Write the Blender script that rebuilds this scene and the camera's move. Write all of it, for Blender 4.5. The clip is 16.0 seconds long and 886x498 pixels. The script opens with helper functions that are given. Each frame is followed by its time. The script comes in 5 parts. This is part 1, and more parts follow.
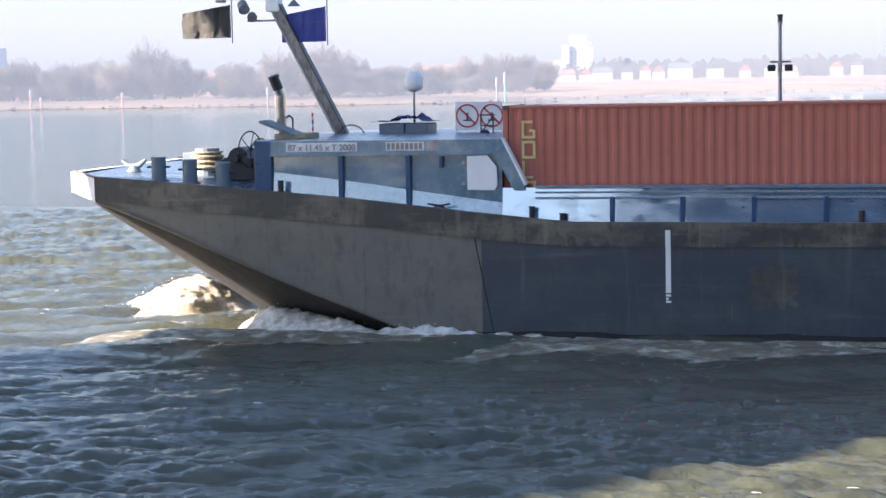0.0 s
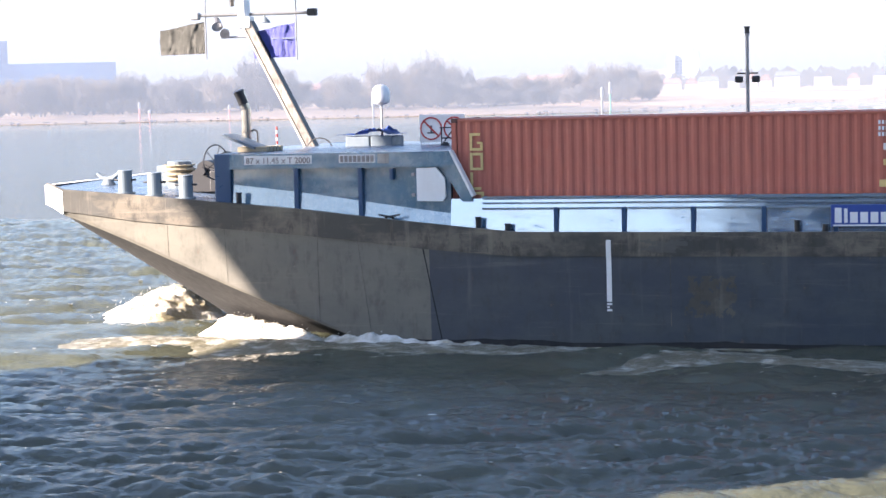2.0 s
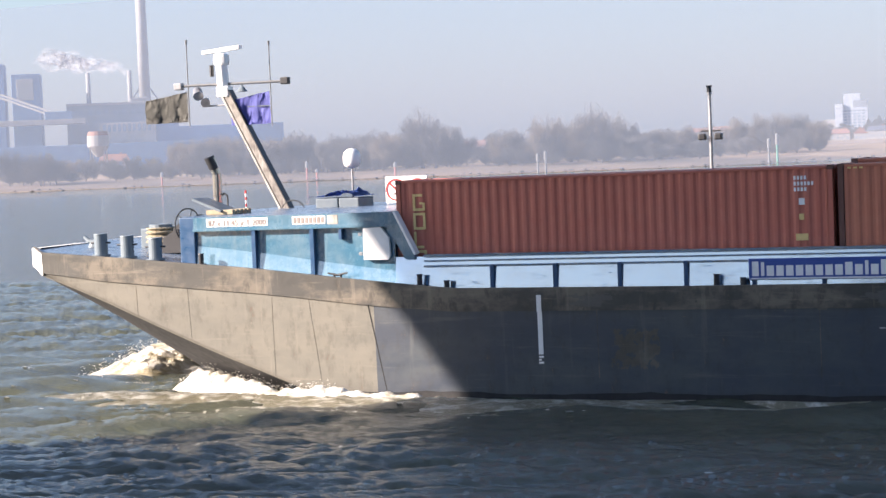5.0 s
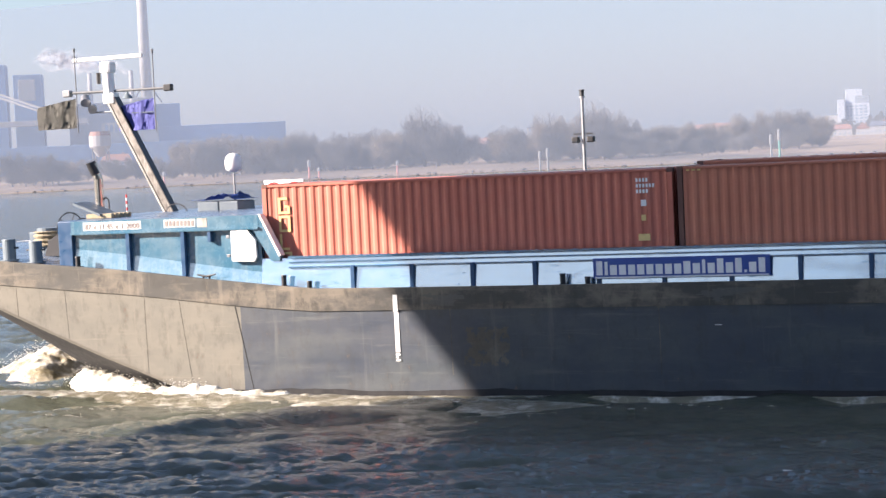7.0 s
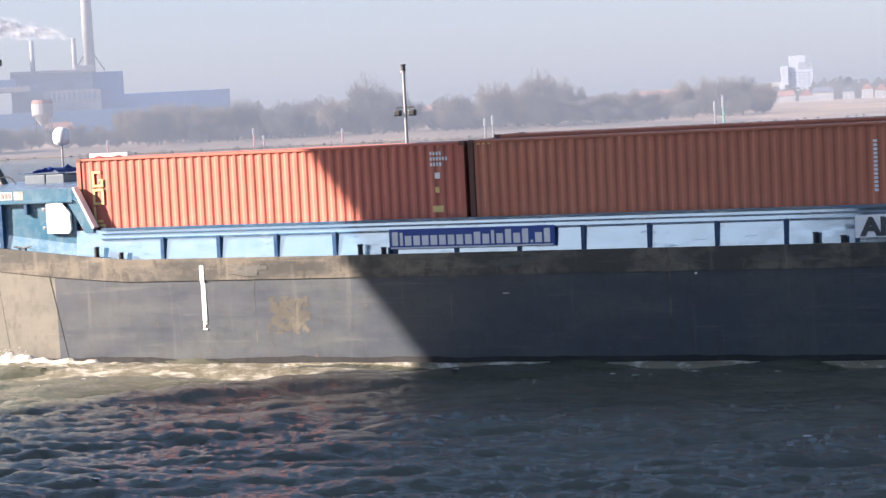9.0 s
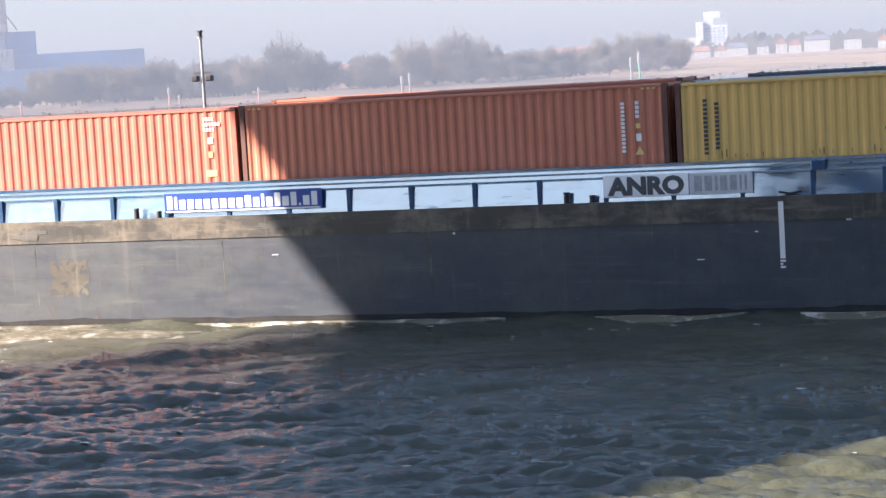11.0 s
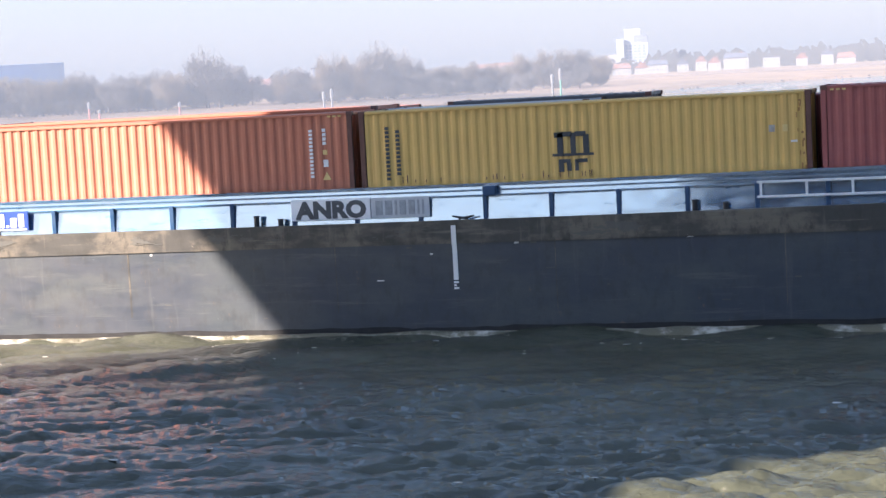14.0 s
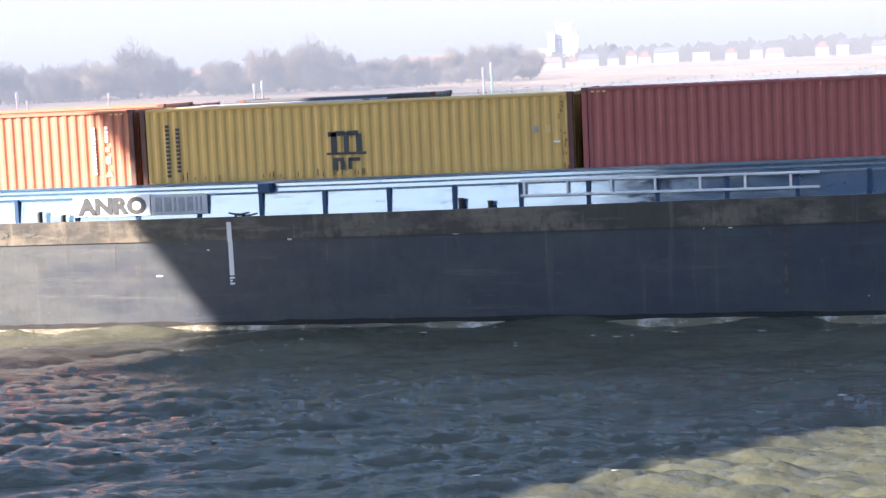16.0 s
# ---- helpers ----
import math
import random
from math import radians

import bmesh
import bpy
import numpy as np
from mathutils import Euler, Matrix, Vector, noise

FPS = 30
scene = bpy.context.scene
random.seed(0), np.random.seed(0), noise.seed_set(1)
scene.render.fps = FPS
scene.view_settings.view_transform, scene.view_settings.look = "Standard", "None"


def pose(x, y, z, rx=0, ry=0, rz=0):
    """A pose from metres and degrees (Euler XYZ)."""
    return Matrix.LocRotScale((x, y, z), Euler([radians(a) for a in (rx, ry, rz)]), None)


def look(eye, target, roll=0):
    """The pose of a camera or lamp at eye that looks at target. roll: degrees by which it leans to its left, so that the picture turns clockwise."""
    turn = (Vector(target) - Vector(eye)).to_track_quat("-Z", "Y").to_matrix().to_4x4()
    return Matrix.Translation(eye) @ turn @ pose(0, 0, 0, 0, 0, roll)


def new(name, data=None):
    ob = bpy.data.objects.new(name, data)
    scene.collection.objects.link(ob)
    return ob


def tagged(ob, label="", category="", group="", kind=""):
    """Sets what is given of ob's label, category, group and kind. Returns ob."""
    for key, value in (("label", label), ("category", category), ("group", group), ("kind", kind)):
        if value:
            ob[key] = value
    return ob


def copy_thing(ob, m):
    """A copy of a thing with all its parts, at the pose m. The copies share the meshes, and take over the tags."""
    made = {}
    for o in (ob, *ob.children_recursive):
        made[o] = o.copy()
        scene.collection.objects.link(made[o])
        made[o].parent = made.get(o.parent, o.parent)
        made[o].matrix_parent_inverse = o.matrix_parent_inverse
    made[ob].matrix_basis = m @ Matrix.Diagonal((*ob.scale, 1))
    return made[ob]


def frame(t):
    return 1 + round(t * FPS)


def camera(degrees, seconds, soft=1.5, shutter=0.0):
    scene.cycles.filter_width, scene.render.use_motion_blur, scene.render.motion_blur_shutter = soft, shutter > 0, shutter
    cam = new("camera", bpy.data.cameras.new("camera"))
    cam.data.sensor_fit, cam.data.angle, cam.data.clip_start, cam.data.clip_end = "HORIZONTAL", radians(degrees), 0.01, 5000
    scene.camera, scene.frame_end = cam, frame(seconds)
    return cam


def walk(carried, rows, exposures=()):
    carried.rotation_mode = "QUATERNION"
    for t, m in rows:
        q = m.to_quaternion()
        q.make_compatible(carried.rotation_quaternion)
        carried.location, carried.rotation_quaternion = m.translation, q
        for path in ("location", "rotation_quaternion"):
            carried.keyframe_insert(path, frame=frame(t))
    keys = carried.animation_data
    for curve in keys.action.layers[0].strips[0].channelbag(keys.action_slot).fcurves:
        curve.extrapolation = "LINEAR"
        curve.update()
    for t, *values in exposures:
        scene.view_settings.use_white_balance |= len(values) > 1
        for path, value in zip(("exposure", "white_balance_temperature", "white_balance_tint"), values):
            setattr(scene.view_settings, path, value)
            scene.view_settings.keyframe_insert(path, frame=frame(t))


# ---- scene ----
# camera: yaw to the right, pitch up, roll, in degrees, from one spot on the quay
CAM_Z = 6.77
FOV = 26.72
TURNS = [
    (0.0, -12.86, -5.19, -1.04),
    (0.5, -13.42, -4.70, -0.83),
    (1.0, -14.10, -4.33, -0.84),
    (1.5, -15.09, -4.60, -1.25),
    (2.0, -16.09, -4.80, -1.43),
    (2.5, -18.41, -4.05, -1.75),
    (3.0, -19.63, -3.42, -1.79),
    (5.5, -21.19, -2.92, -2.46),
    (6.0, -20.63, -3.56, -2.80),
    (6.5, -20.90, -3.23, -2.55),
    (7.0, -21.22, -2.99, -2.76),
    (7.5, -20.80, -3.50, -3.12),
    (8.0, -20.41, -4.18, -3.12),
    (8.5, -20.32, -4.00, -3.02),
    (9.0, -19.60, -4.07, -2.91),
    (9.5, -17.76, -4.76, -3.22),
    (12.0, -16.90, -5.57, -3.19),
    (12.5, -16.59, -4.91, -2.88),
    (13.0, -16.54, -4.45, -2.76),
    (13.5, -16.16, -4.50, -2.84),
    (14.0, -14.73, -5.14, -3.07),
    (14.5, -14.21, -5.09, -2.90),
    (15.0, -13.73, -4.70, -2.70),
    (15.5, -13.48, -4.57, -2.64),
    (16.0, -12.60, -5.47, -2.66),
]
SHIP_ROWS = [
    (0.0, -9.33, 47.31),
    (1.5, -12.53, 47.40),
    (3.0, -15.80, 47.49),
    (5.5, -21.17, 47.65),
    (7.0, -24.42, 47.74),
    (8.5, -27.70, 47.83),
    (9.5, -29.88, 47.90),
    (12.0, -35.42, 48.06),
    (13.5, -38.72, 48.15),
    (15.0, -42.00, 48.24),
    (16.0, -44.21, 48.31),
]
EYE = Vector((0, 0, CAM_Z))


def gaze(yaw, pitch, roll):
    a, b = radians(yaw), radians(pitch)
    return look(EYE, EYE + Vector((math.sin(a) * math.cos(b), math.cos(a) * math.cos(b), math.sin(b))), roll)


cam = camera(FOV, 16.0, soft=1.5)
walk(cam, [(t, gaze(a, b, c)) for t, a, b, c in TURNS],
     exposures=[(0.0, 2.61, 6530, 21), (0.6, 2.80, 6530, 21), (2.2, 2.77, 6530, 21), (3.2, 2.47, 6530, 21), (5.3, 2.05, 6530, 21), (9.0, 2.05, 6530, 21), (12.0, 2.35, 6530, 21), (14.0, 2.45, 6530, 21), (16.0, 2.65, 6530, 21)])

# ---- light ----
SUN = Vector((-1.144, -0.71, 0.60)).normalized()   # towards the sun
scene.world = bpy.data.worlds.new("world")
scene.world.use_nodes = True
wt = scene.world.node_tree
sky = wt.nodes.new("ShaderNodeTexSky")
sky.sky_type, sky.sun_disc = "NISHITA", False
sky.sun_elevation = math.asin(SUN.z)
sky.sun_rotation = math.atan2(SUN.x, SUN.y)
sky.air_density, sky.dust_density, sky.ozone_density = 1.5, 1.1, 5.0
# thin, even winter haze over the whole sky
veil = wt.nodes.new("ShaderNodeMix")
veil.data_type = "RGBA"
veil.inputs[0].default_value = 0.33
veil.inputs[7].default_value = (1.74, 2.72, 4.45, 1)
wt.links.new(sky.outputs[0], veil.inputs[6])
bgn = wt.nodes["Background"]
wt.links.new(veil.outputs[2], bgn.inputs[0])
bgn.inputs[1].default_value = 0.057
sun = new("sun", bpy.data.lights.new("sun", "SUN"))
sun.data.energy, sun.data.angle, sun.data.color = 4.7, radians(0.2), (1.0, 0.91, 0.77)
sun.matrix_world = look(SUN * 100, (0, 0, 0))


# ---- materials ----
class Mat:
    """A small node builder for one Principled material."""

    def __init__(self, name, color=(0.5, 0.5, 0.5), rough=0.6, metal=0.0, spec=0.5):
        self.m = bpy.data.materials.new(name)
        self.m.use_nodes = True
        self.t = self.m.node_tree
        self.p = self.t.nodes["Principled BSDF"]
        self.set("Base Color", (*color, 1))
        self.set("Roughness", rough)
        self.set("Metallic", metal)
        self.set("Specular IOR Level", spec)
        self.co = self.t.nodes.new("ShaderNodeTexCoord").outputs["Object"]

    def set(self, key, v):
        self.p.inputs[key].default_value = v

    def link(self, a, key):
        self.t.links.new(a, self.p.inputs[key] if isinstance(key, str) else key)

    def scaled(self, s):
        n = self.t.nodes.new("ShaderNodeMapping")
        n.inputs["Scale"].default_value = s
        self.link(self.co, n.inputs[0])
        return n.outputs[0]

    def noise(self, scale, detail=6, stretch=(1, 1, 1), rough=0.6, lo=0.35, hi=0.65, a=0.0, b=1.0):
        n = self.t.nodes.new("ShaderNodeTexNoise")
        n.inputs["Scale"].default_value, n.inputs["Detail"].default_value, n.inputs["Roughness"].default_value = scale, detail, rough
        self.link(self.scaled(stretch), n.inputs["Vector"])
        r = self.t.nodes.new("ShaderNodeMapRange")
        for i, v in enumerate((lo, hi, a, b)):
            r.inputs[i + 1].default_value = v
        self.link(n.outputs["Fac"], r.inputs[0])
        return r.outputs[0]

    def mix(self, fac, a, b):
        n = self.t.nodes.new("ShaderNodeMix")
        n.data_type = "RGBA"
        for i, v in ((0, fac), (6, a), (7, b)):
            if isinstance(v, (int, float)):
                n.inputs[i].default_value = v
            elif isinstance(v, tuple):
                n.inputs[i].default_value = (*v, 1)
            else:
                self.link(v, n.inputs[i])
        return n.outputs[2]

    def color(self, out):
        self.link(out, "Base Color")
        return self

    def bump(self, h, strength=0.3, dist=0.02):
        n = self.t.nodes.new("ShaderNodeBump")
        n.inputs["Strength"].default_value, n.inputs["Distance"].default_value = strength, dist
        self.link(h, n.inputs["Height"])
        self.link(n.outputs[0], "Normal")
        return self


def worn(name, base, dirt, rust=None, rough=0.5, metal=0.0, scale=1.0, amount=0.5, streak=True, rusty=0.62, bump=0.15, coat=0.0, scuff=0.0, coat_ior=2.7):
    """Painted steel: fine grain, stains, downward streaks and rust."""
    m = Mat(name, base, rough, metal)
    a = m.noise(1.1 * scale, 8, (1, 1, 1), 0.7, 0.35, 0.7, 0, amount)
    c = m.mix(a, base, dirt)
    if streak:
        s = m.noise(3.0 * scale, 5, (1.6, 1.6, 0.14), 0.6, 0.52, 0.72, 0, amount)
        c = m.mix(s, c, dirt)
    if scuff:
        u = m.noise(1.6 * scale, 8, (0.18, 1, 2.2), 0.7, 0.5, 0.68, 0, scuff)
        c = m.mix(u, c, tuple(min(1, v * 1.5) for v in dirt))
        u = m.noise(0.5 * scale, 4, (0.6, 1, 0.8), 0.6, 0.42, 0.62, 0, scuff)
        c = m.mix(u, c, tuple(v * 0.6 for v in base))
    if rust:
        r = m.noise(2.3 * scale, 10, (1, 1, 0.6), 0.75, rusty, rusty + 0.08, 0, 0.85)
        c = m.mix(r, c, rust)
    m.color(c)
    m.link(m.noise(4 * scale, 6, lo=0.3, hi=0.7, a=max(0.05, rough - 0.12), b=min(1, rough + 0.2)), "Roughness")
    m.bump(m.noise(2.2 * scale, 7, (1, 1, 0.7), lo=0.2, hi=0.8), bump, 0.02)
    if coat:
        m.link(m.noise(2.6 * scale, 9, (0.35, 1, 2.0), 0.74, 0.32, 0.44, 0.45 * coat, coat), "Coat Weight")
        m.link(m.noise(1.7 * scale, 7, (0.5, 1, 1.4), 0.7, 0.35, 0.65, 0.03, 0.22), "Coat Roughness")
        m.set("Coat IOR", coat_ior)
    return m.m


def plating(name, base, dust, scrape, ior, sheen=(1.0, 0.95, 0.82), rust=(0.12, 0.075, 0.055), blotch=0.6, patch=(0.42, 0.62)):
    """Tarred hull plates: dusty sheen, dull panels, upright rib marks, long rubbed streaks and rust."""
    m = Mat(name, base, 0.5)
    m.set("IOR", ior)
    m.set("Specular Tint", (*sheen, 1))
    c = m.mix(m.noise(0.8, 7, (0.5, 1, 1.0), 0.65, patch[0], patch[1], 0, 0.95), base, dust)
    c = m.mix(m.noise(2.4, 8, (1.2, 1, 0.6), 0.72, 0.50, 0.66, 0, blotch), c, tuple(0.55 * v for v in base))
    c = m.mix(m.noise(1.5, 9, (0.16, 1, 2.6), 0.74, 0.56, 0.70, 0, 0.75), c, scrape)
    c = m.mix(m.noise(1.7, 6, (1.5, 1, 0.10), 0.7, 0.58, 0.72, 0, 0.55), c, scrape)
    c = m.mix(m.noise(2.9, 10, (1, 1, 0.5), 0.78, 0.615, 0.68, 0, 0.8), c, rust)
    m.color(m.mix(m.noise(5.5, 9, (0.5, 1, 1.3), 0.8, 0.665, 0.69, 0, 0.9), c, tuple(1.7 * v for v in scrape)))
    m.link(m.noise(1.3, 8, (0.4, 1, 1.2), 0.7, 0.3, 0.7, 0.40, 0.62), "Roughness")
    m.bump(m.noise(1.0, 6, (1.1, 1, 0.5), lo=0.2, hi=0.8), 0.18, 0.03)
    return m.m


def plain(name, color, rough=0.5, metal=0.0, vary=0.25):
    m = Mat(name, color, rough, metal)
    d = tuple(v * (1 - vary) for v in color)
    m.color(m.mix(m.noise(7, 6, lo=0.35, hi=0.65), color, d))
    m.bump(m.noise(30, 3), 0.05, 0.005)
    return m.m


M_HULL = plating("hull_black", (0.010, 0.025, 0.052), (0.030, 0.046, 0.062), (0.080, 0.090, 0.096), 1.80, (1.0, 0.90, 0.72))
# bow base lightened beyond the side plates to imitate light bounced off the river
M_BOW_LIFTED = plating("bow_plates_lifted", (0.128, 0.122, 0.104), (0.160, 0.148, 0.122), (0.20, 0.18, 0.145), 1.6)
M_STRAKE = plating("strake_worn", (0.030, 0.030, 0.031), (0.125, 0.105, 0.082), (0.22, 0.185, 0.145), 1.7, patch=(0.46, 0.57), rust=(0.13, 0.088, 0.06), blotch=1.0)
M_BOTTOM = worn("bottom_black", (0.016, 0.016, 0.017), (0.032, 0.03, 0.028), None, 0.85, amount=0.5)
M_BLUE = worn("blue_paint", (0.040, 0.145, 0.225), (0.17, 0.25, 0.29), (0.42, 0.42, 0.40), 0.22, amount=0.6, scale=1.2, rusty=0.70, bump=0.03, coat=1.0)
M_COAMING = worn("coaming_paint", (0.028, 0.135, 0.270), (0.16, 0.23, 0.27), (0.42, 0.42, 0.40), 0.22, amount=0.45, scale=1.2, rusty=0.68, bump=0.05, coat=1.0, coat_ior=5.6)
M_BLUE_DARK = worn("blue_paint_dark", (0.015, 0.055, 0.125), (0.04, 0.09, 0.16), None, 0.35, amount=0.3)
M_DECK = worn("deck_paint", (0.075, 0.12, 0.19), (0.17, 0.19, 0.21), (0.16, 0.11, 0.08), 0.25, amount=0.5, streak=False)
M_WHITE = worn("white_paint", (0.78, 0.77, 0.74), (0.55, 0.52, 0.47), (0.35, 0.22, 0.13), 0.4, amount=0.35, rusty=0.72)
M_GREY = worn("grey_paint", (0.11, 0.145, 0.17), (0.19, 0.20, 0.20), (0.18, 0.11, 0.07), 0.45, amount=0.4, rusty=0.7)
M_BOXGREY = worn("box_grey", (0.085, 0.115, 0.14), (0.16, 0.18, 0.19), None, 0.5, amount=0.5)
M_CREAM = worn("mast_cream", (0.44, 0.41, 0.36), (0.14, 0.12, 0.10), (0.17, 0.10, 0.06), 0.5, amount=0.8, scale=3, rusty=0.57)
M_BOOM = worn("mast_grime", (0.10, 0.085, 0.072), (0.38, 0.35, 0.31), (0.13, 0.07, 0.045), 0.55, amount=0.75, scale=3, rusty=0.6)
M_BLACK = plain("black_steel", (0.018, 0.018, 0.02), 0.5)
M_DARKSTEEL = plain("dark_steel", (0.11, 0.115, 0.12), 0.5)
M_STEEL = plain("bare_steel", (0.32, 0.32, 0.33), 0.4, 0.7)
M_CHROME = plain("polished_pipe", (0.55, 0.52, 0.47), 0.22, 0.9)
M_REDPAINT = plain("red_paint", (0.50, 0.04, 0.035), 0.4)
M_SIGNWHITE = plain("sign_white", (0.74, 0.73, 0.70), 0.4, vary=0.1)
M_YELLOW = plain("yellow_paint", (0.68, 0.50, 0.20), 0.5, vary=0.15)
M_BOARD = worn("board_white", (0.84, 0.83, 0.81), (0.74, 0.72, 0.69), None, 0.4, amount=0.3, bump=0.02)
M_BOARDGREY = worn("board_grey", (0.52, 0.54, 0.55), (0.38, 0.38, 0.37), None, 0.4, amount=0.5, scale=2, bump=0.04)
M_BOARDTEXT = plain("board_lettering", (0.075, 0.08, 0.085), 0.4)
M_RAISED = plain("raised_lettering", (0.33, 0.35, 0.36), 0.4)
M_BANNER = plain("banner_blue", (0.028, 0.07, 0.28), 0.35, vary=0.1)
M_DARKTEXT = plain("lettering_dark", (0.05, 0.055, 0.06), 0.5)
M_PLATETEXT = plain("lettering_brown", (0.26, 0.22, 0.20), 0.6)
M_WHITETEXT = plain("lettering_white", (0.75, 0.75, 0.74), 0.5, vary=0.1)
M_ROPE = plain("rope", (0.36, 0.30, 0.20), 0.9)
M_TARP = plain("blue_tarp", (0.02, 0.06, 0.26), 0.5)
M_CRED = worn("container_red", (0.42, 0.112, 0.072), (0.46, 0.155, 0.105), (0.09, 0.04, 0.03), 0.5, amount=0.35, rusty=0.72, bump=0.05)
M_CRED2 = worn("container_rust", (0.42, 0.135, 0.076), (0.46, 0.175, 0.105), (0.09, 0.04, 0.03), 0.52, amount=0.35, rusty=0.73, bump=0.05)
M_CMAR = worn("container_maroon", (0.30, 0.076, 0.066), (0.35, 0.108, 0.092), (0.08, 0.04, 0.03), 0.5, amount=0.4, rusty=0.73, bump=0.05)
M_CYEL = worn("container_yellow", (0.61, 0.39, 0.11), (0.53, 0.32, 0.10), (0.24, 0.12, 0.05), 0.5, amount=0.45, rusty=0.70, bump=0.05)
M_CDARK = worn("container_dark", (0.06, 0.07, 0.085), (0.12, 0.11, 0.10), (0.10, 0.05, 0.035), 0.5, amount=0.4)
M_CGREY = worn("container_grey", (0.40, 0.42, 0.44), (0.28, 0.27, 0.26), (0.2, 0.12, 0.08), 0.5, amount=0.4)
M_RUST = worn("container_rust_stain", (0.33, 0.17, 0.06), (0.20, 0.09, 0.04), (0.10, 0.05, 0.03), 0.8, amount=0.6, scale=4)
M_CEDGE = worn("container_frame_dark", (0.10, 0.04, 0.03), (0.15, 0.07, 0.05), (0.07, 0.035, 0.025), 0.6, amount=0.6, scale=3)


# ---- mesh helpers ----
def part(name, bm, material, parent=None, label="", smooth=False):
    me = bpy.data.meshes.new(name)
    bm.normal_update()
    bm.to_mesh(me)
    bm.free()
    for m in (material if isinstance(material, (list, tuple)) else [material]):
        me.materials.append(m)
    if smooth:
        for p in me.polygons:
            p.use_smooth = True
    ob = new(name, me)
    if parent is not None:
        ob.parent = parent
    if label:
        tagged(ob, label)
    return ob


def thing(name, label, category, group="", kind="", at=None):
    ob = new(name)
    ob.empty_display_size = 0.2
    if at:
        ob.matrix_basis = at
    return tagged(ob, label, category, group, kind)


def bar(bm, a, b, c=None, mat=0, bevel=0.0):
    """A box from corner a to corner b."""
    x0, y0, z0 = (min(p, q) for p, q in zip(a, b))
    x1, y1, z1 = (max(p, q) for p, q in zip(a, b))
    r = bmesh.ops.create_cube(bm, size=1, matrix=Matrix.Translation(((x0 + x1) / 2, (y0 + y1) / 2, (z0 + z1) / 2)) @ Matrix.Diagonal((x1 - x0, y1 - y0, z1 - z0, 1)))
    vs = r["verts"]
    if bevel:
        es = list({e for v in vs for e in v.link_edges})
        bmesh.ops.bevel(bm, geom=es, offset=bevel, segments=2, affect="EDGES", profile=0.5)
    for v in vs:
        if v.is_valid:
            for f in v.link_faces:
                f.material_index = mat
    return vs


def tube(bm, a, b, r, r2=None, n=12, mat=0, cap=True):
    """A round bar from a to b."""
    a, b = Vector(a), Vector(b)
    d = b - a
    m = Matrix.Translation((a + b) / 2) @ d.to_track_quat("Z", "Y").to_matrix().to_4x4()
    res = bmesh.ops.create_cone(bm, cap_ends=cap, segments=n, radius1=r, radius2=r if r2 is None else r2, depth=d.length, matrix=m)
    for v in res["verts"]:
        for f in v.link_faces:
            f.material_index = mat
    return res["verts"]


def beam(bm, a, b, w, h, up=(0, 0, 1), mat=0):
    """A square bar from a to b, w wide and h high."""
    a, b = Vector(a), Vector(b)
    d = (b - a).normalized()
    s = d.cross(Vector(up)).normalized()
    u = s.cross(d)
    m = Matrix((( *s, 0), (*d, 0), (*u, 0), (0, 0, 0, 1))).transposed()
    m.translation = (a + b) / 2
    r = bmesh.ops.create_cube(bm, size=1, matrix=m @ Matrix.Diagonal((w, (b - a).length, h, 1)))
    for v in r["verts"]:
        for f in v.link_faces:
            f.material_index = mat


def grid_faces(bm, rows, mat=0, close=False):
    """Quads between rows of points."""
    vs = [[bm.verts.new(p) for p in row] for row in rows]
    for r0, r1 in zip(vs, vs[1:]):
        n = len(r0)
        for i in range(n if close else n - 1):
            f = bm.faces.new((r0[i], r0[(i + 1) % n], r1[(i + 1) % n], r1[i]))
            f.material_index = mat
    return vs


def prism(bm, pts, y0, y1, mat=0):
    """An outline in x, z made thick from y0 to y1."""
    a = [bm.verts.new((x, y0, z)) for x, z in pts]
    b = [bm.verts.new((x, y1, z)) for x, z in pts]
    n = len(pts)
    for f in (a, b[::-1]):
        bm.faces.new(f).material_index = mat
    for i in range(n):
        bm.faces.new((a[i], b[i], b[(i + 1) % n], a[(i + 1) % n])).material_index = mat


def lerp(table, x):
    return float(np.interp(x, [p[0] for p in table], [p[1] for p in table]))


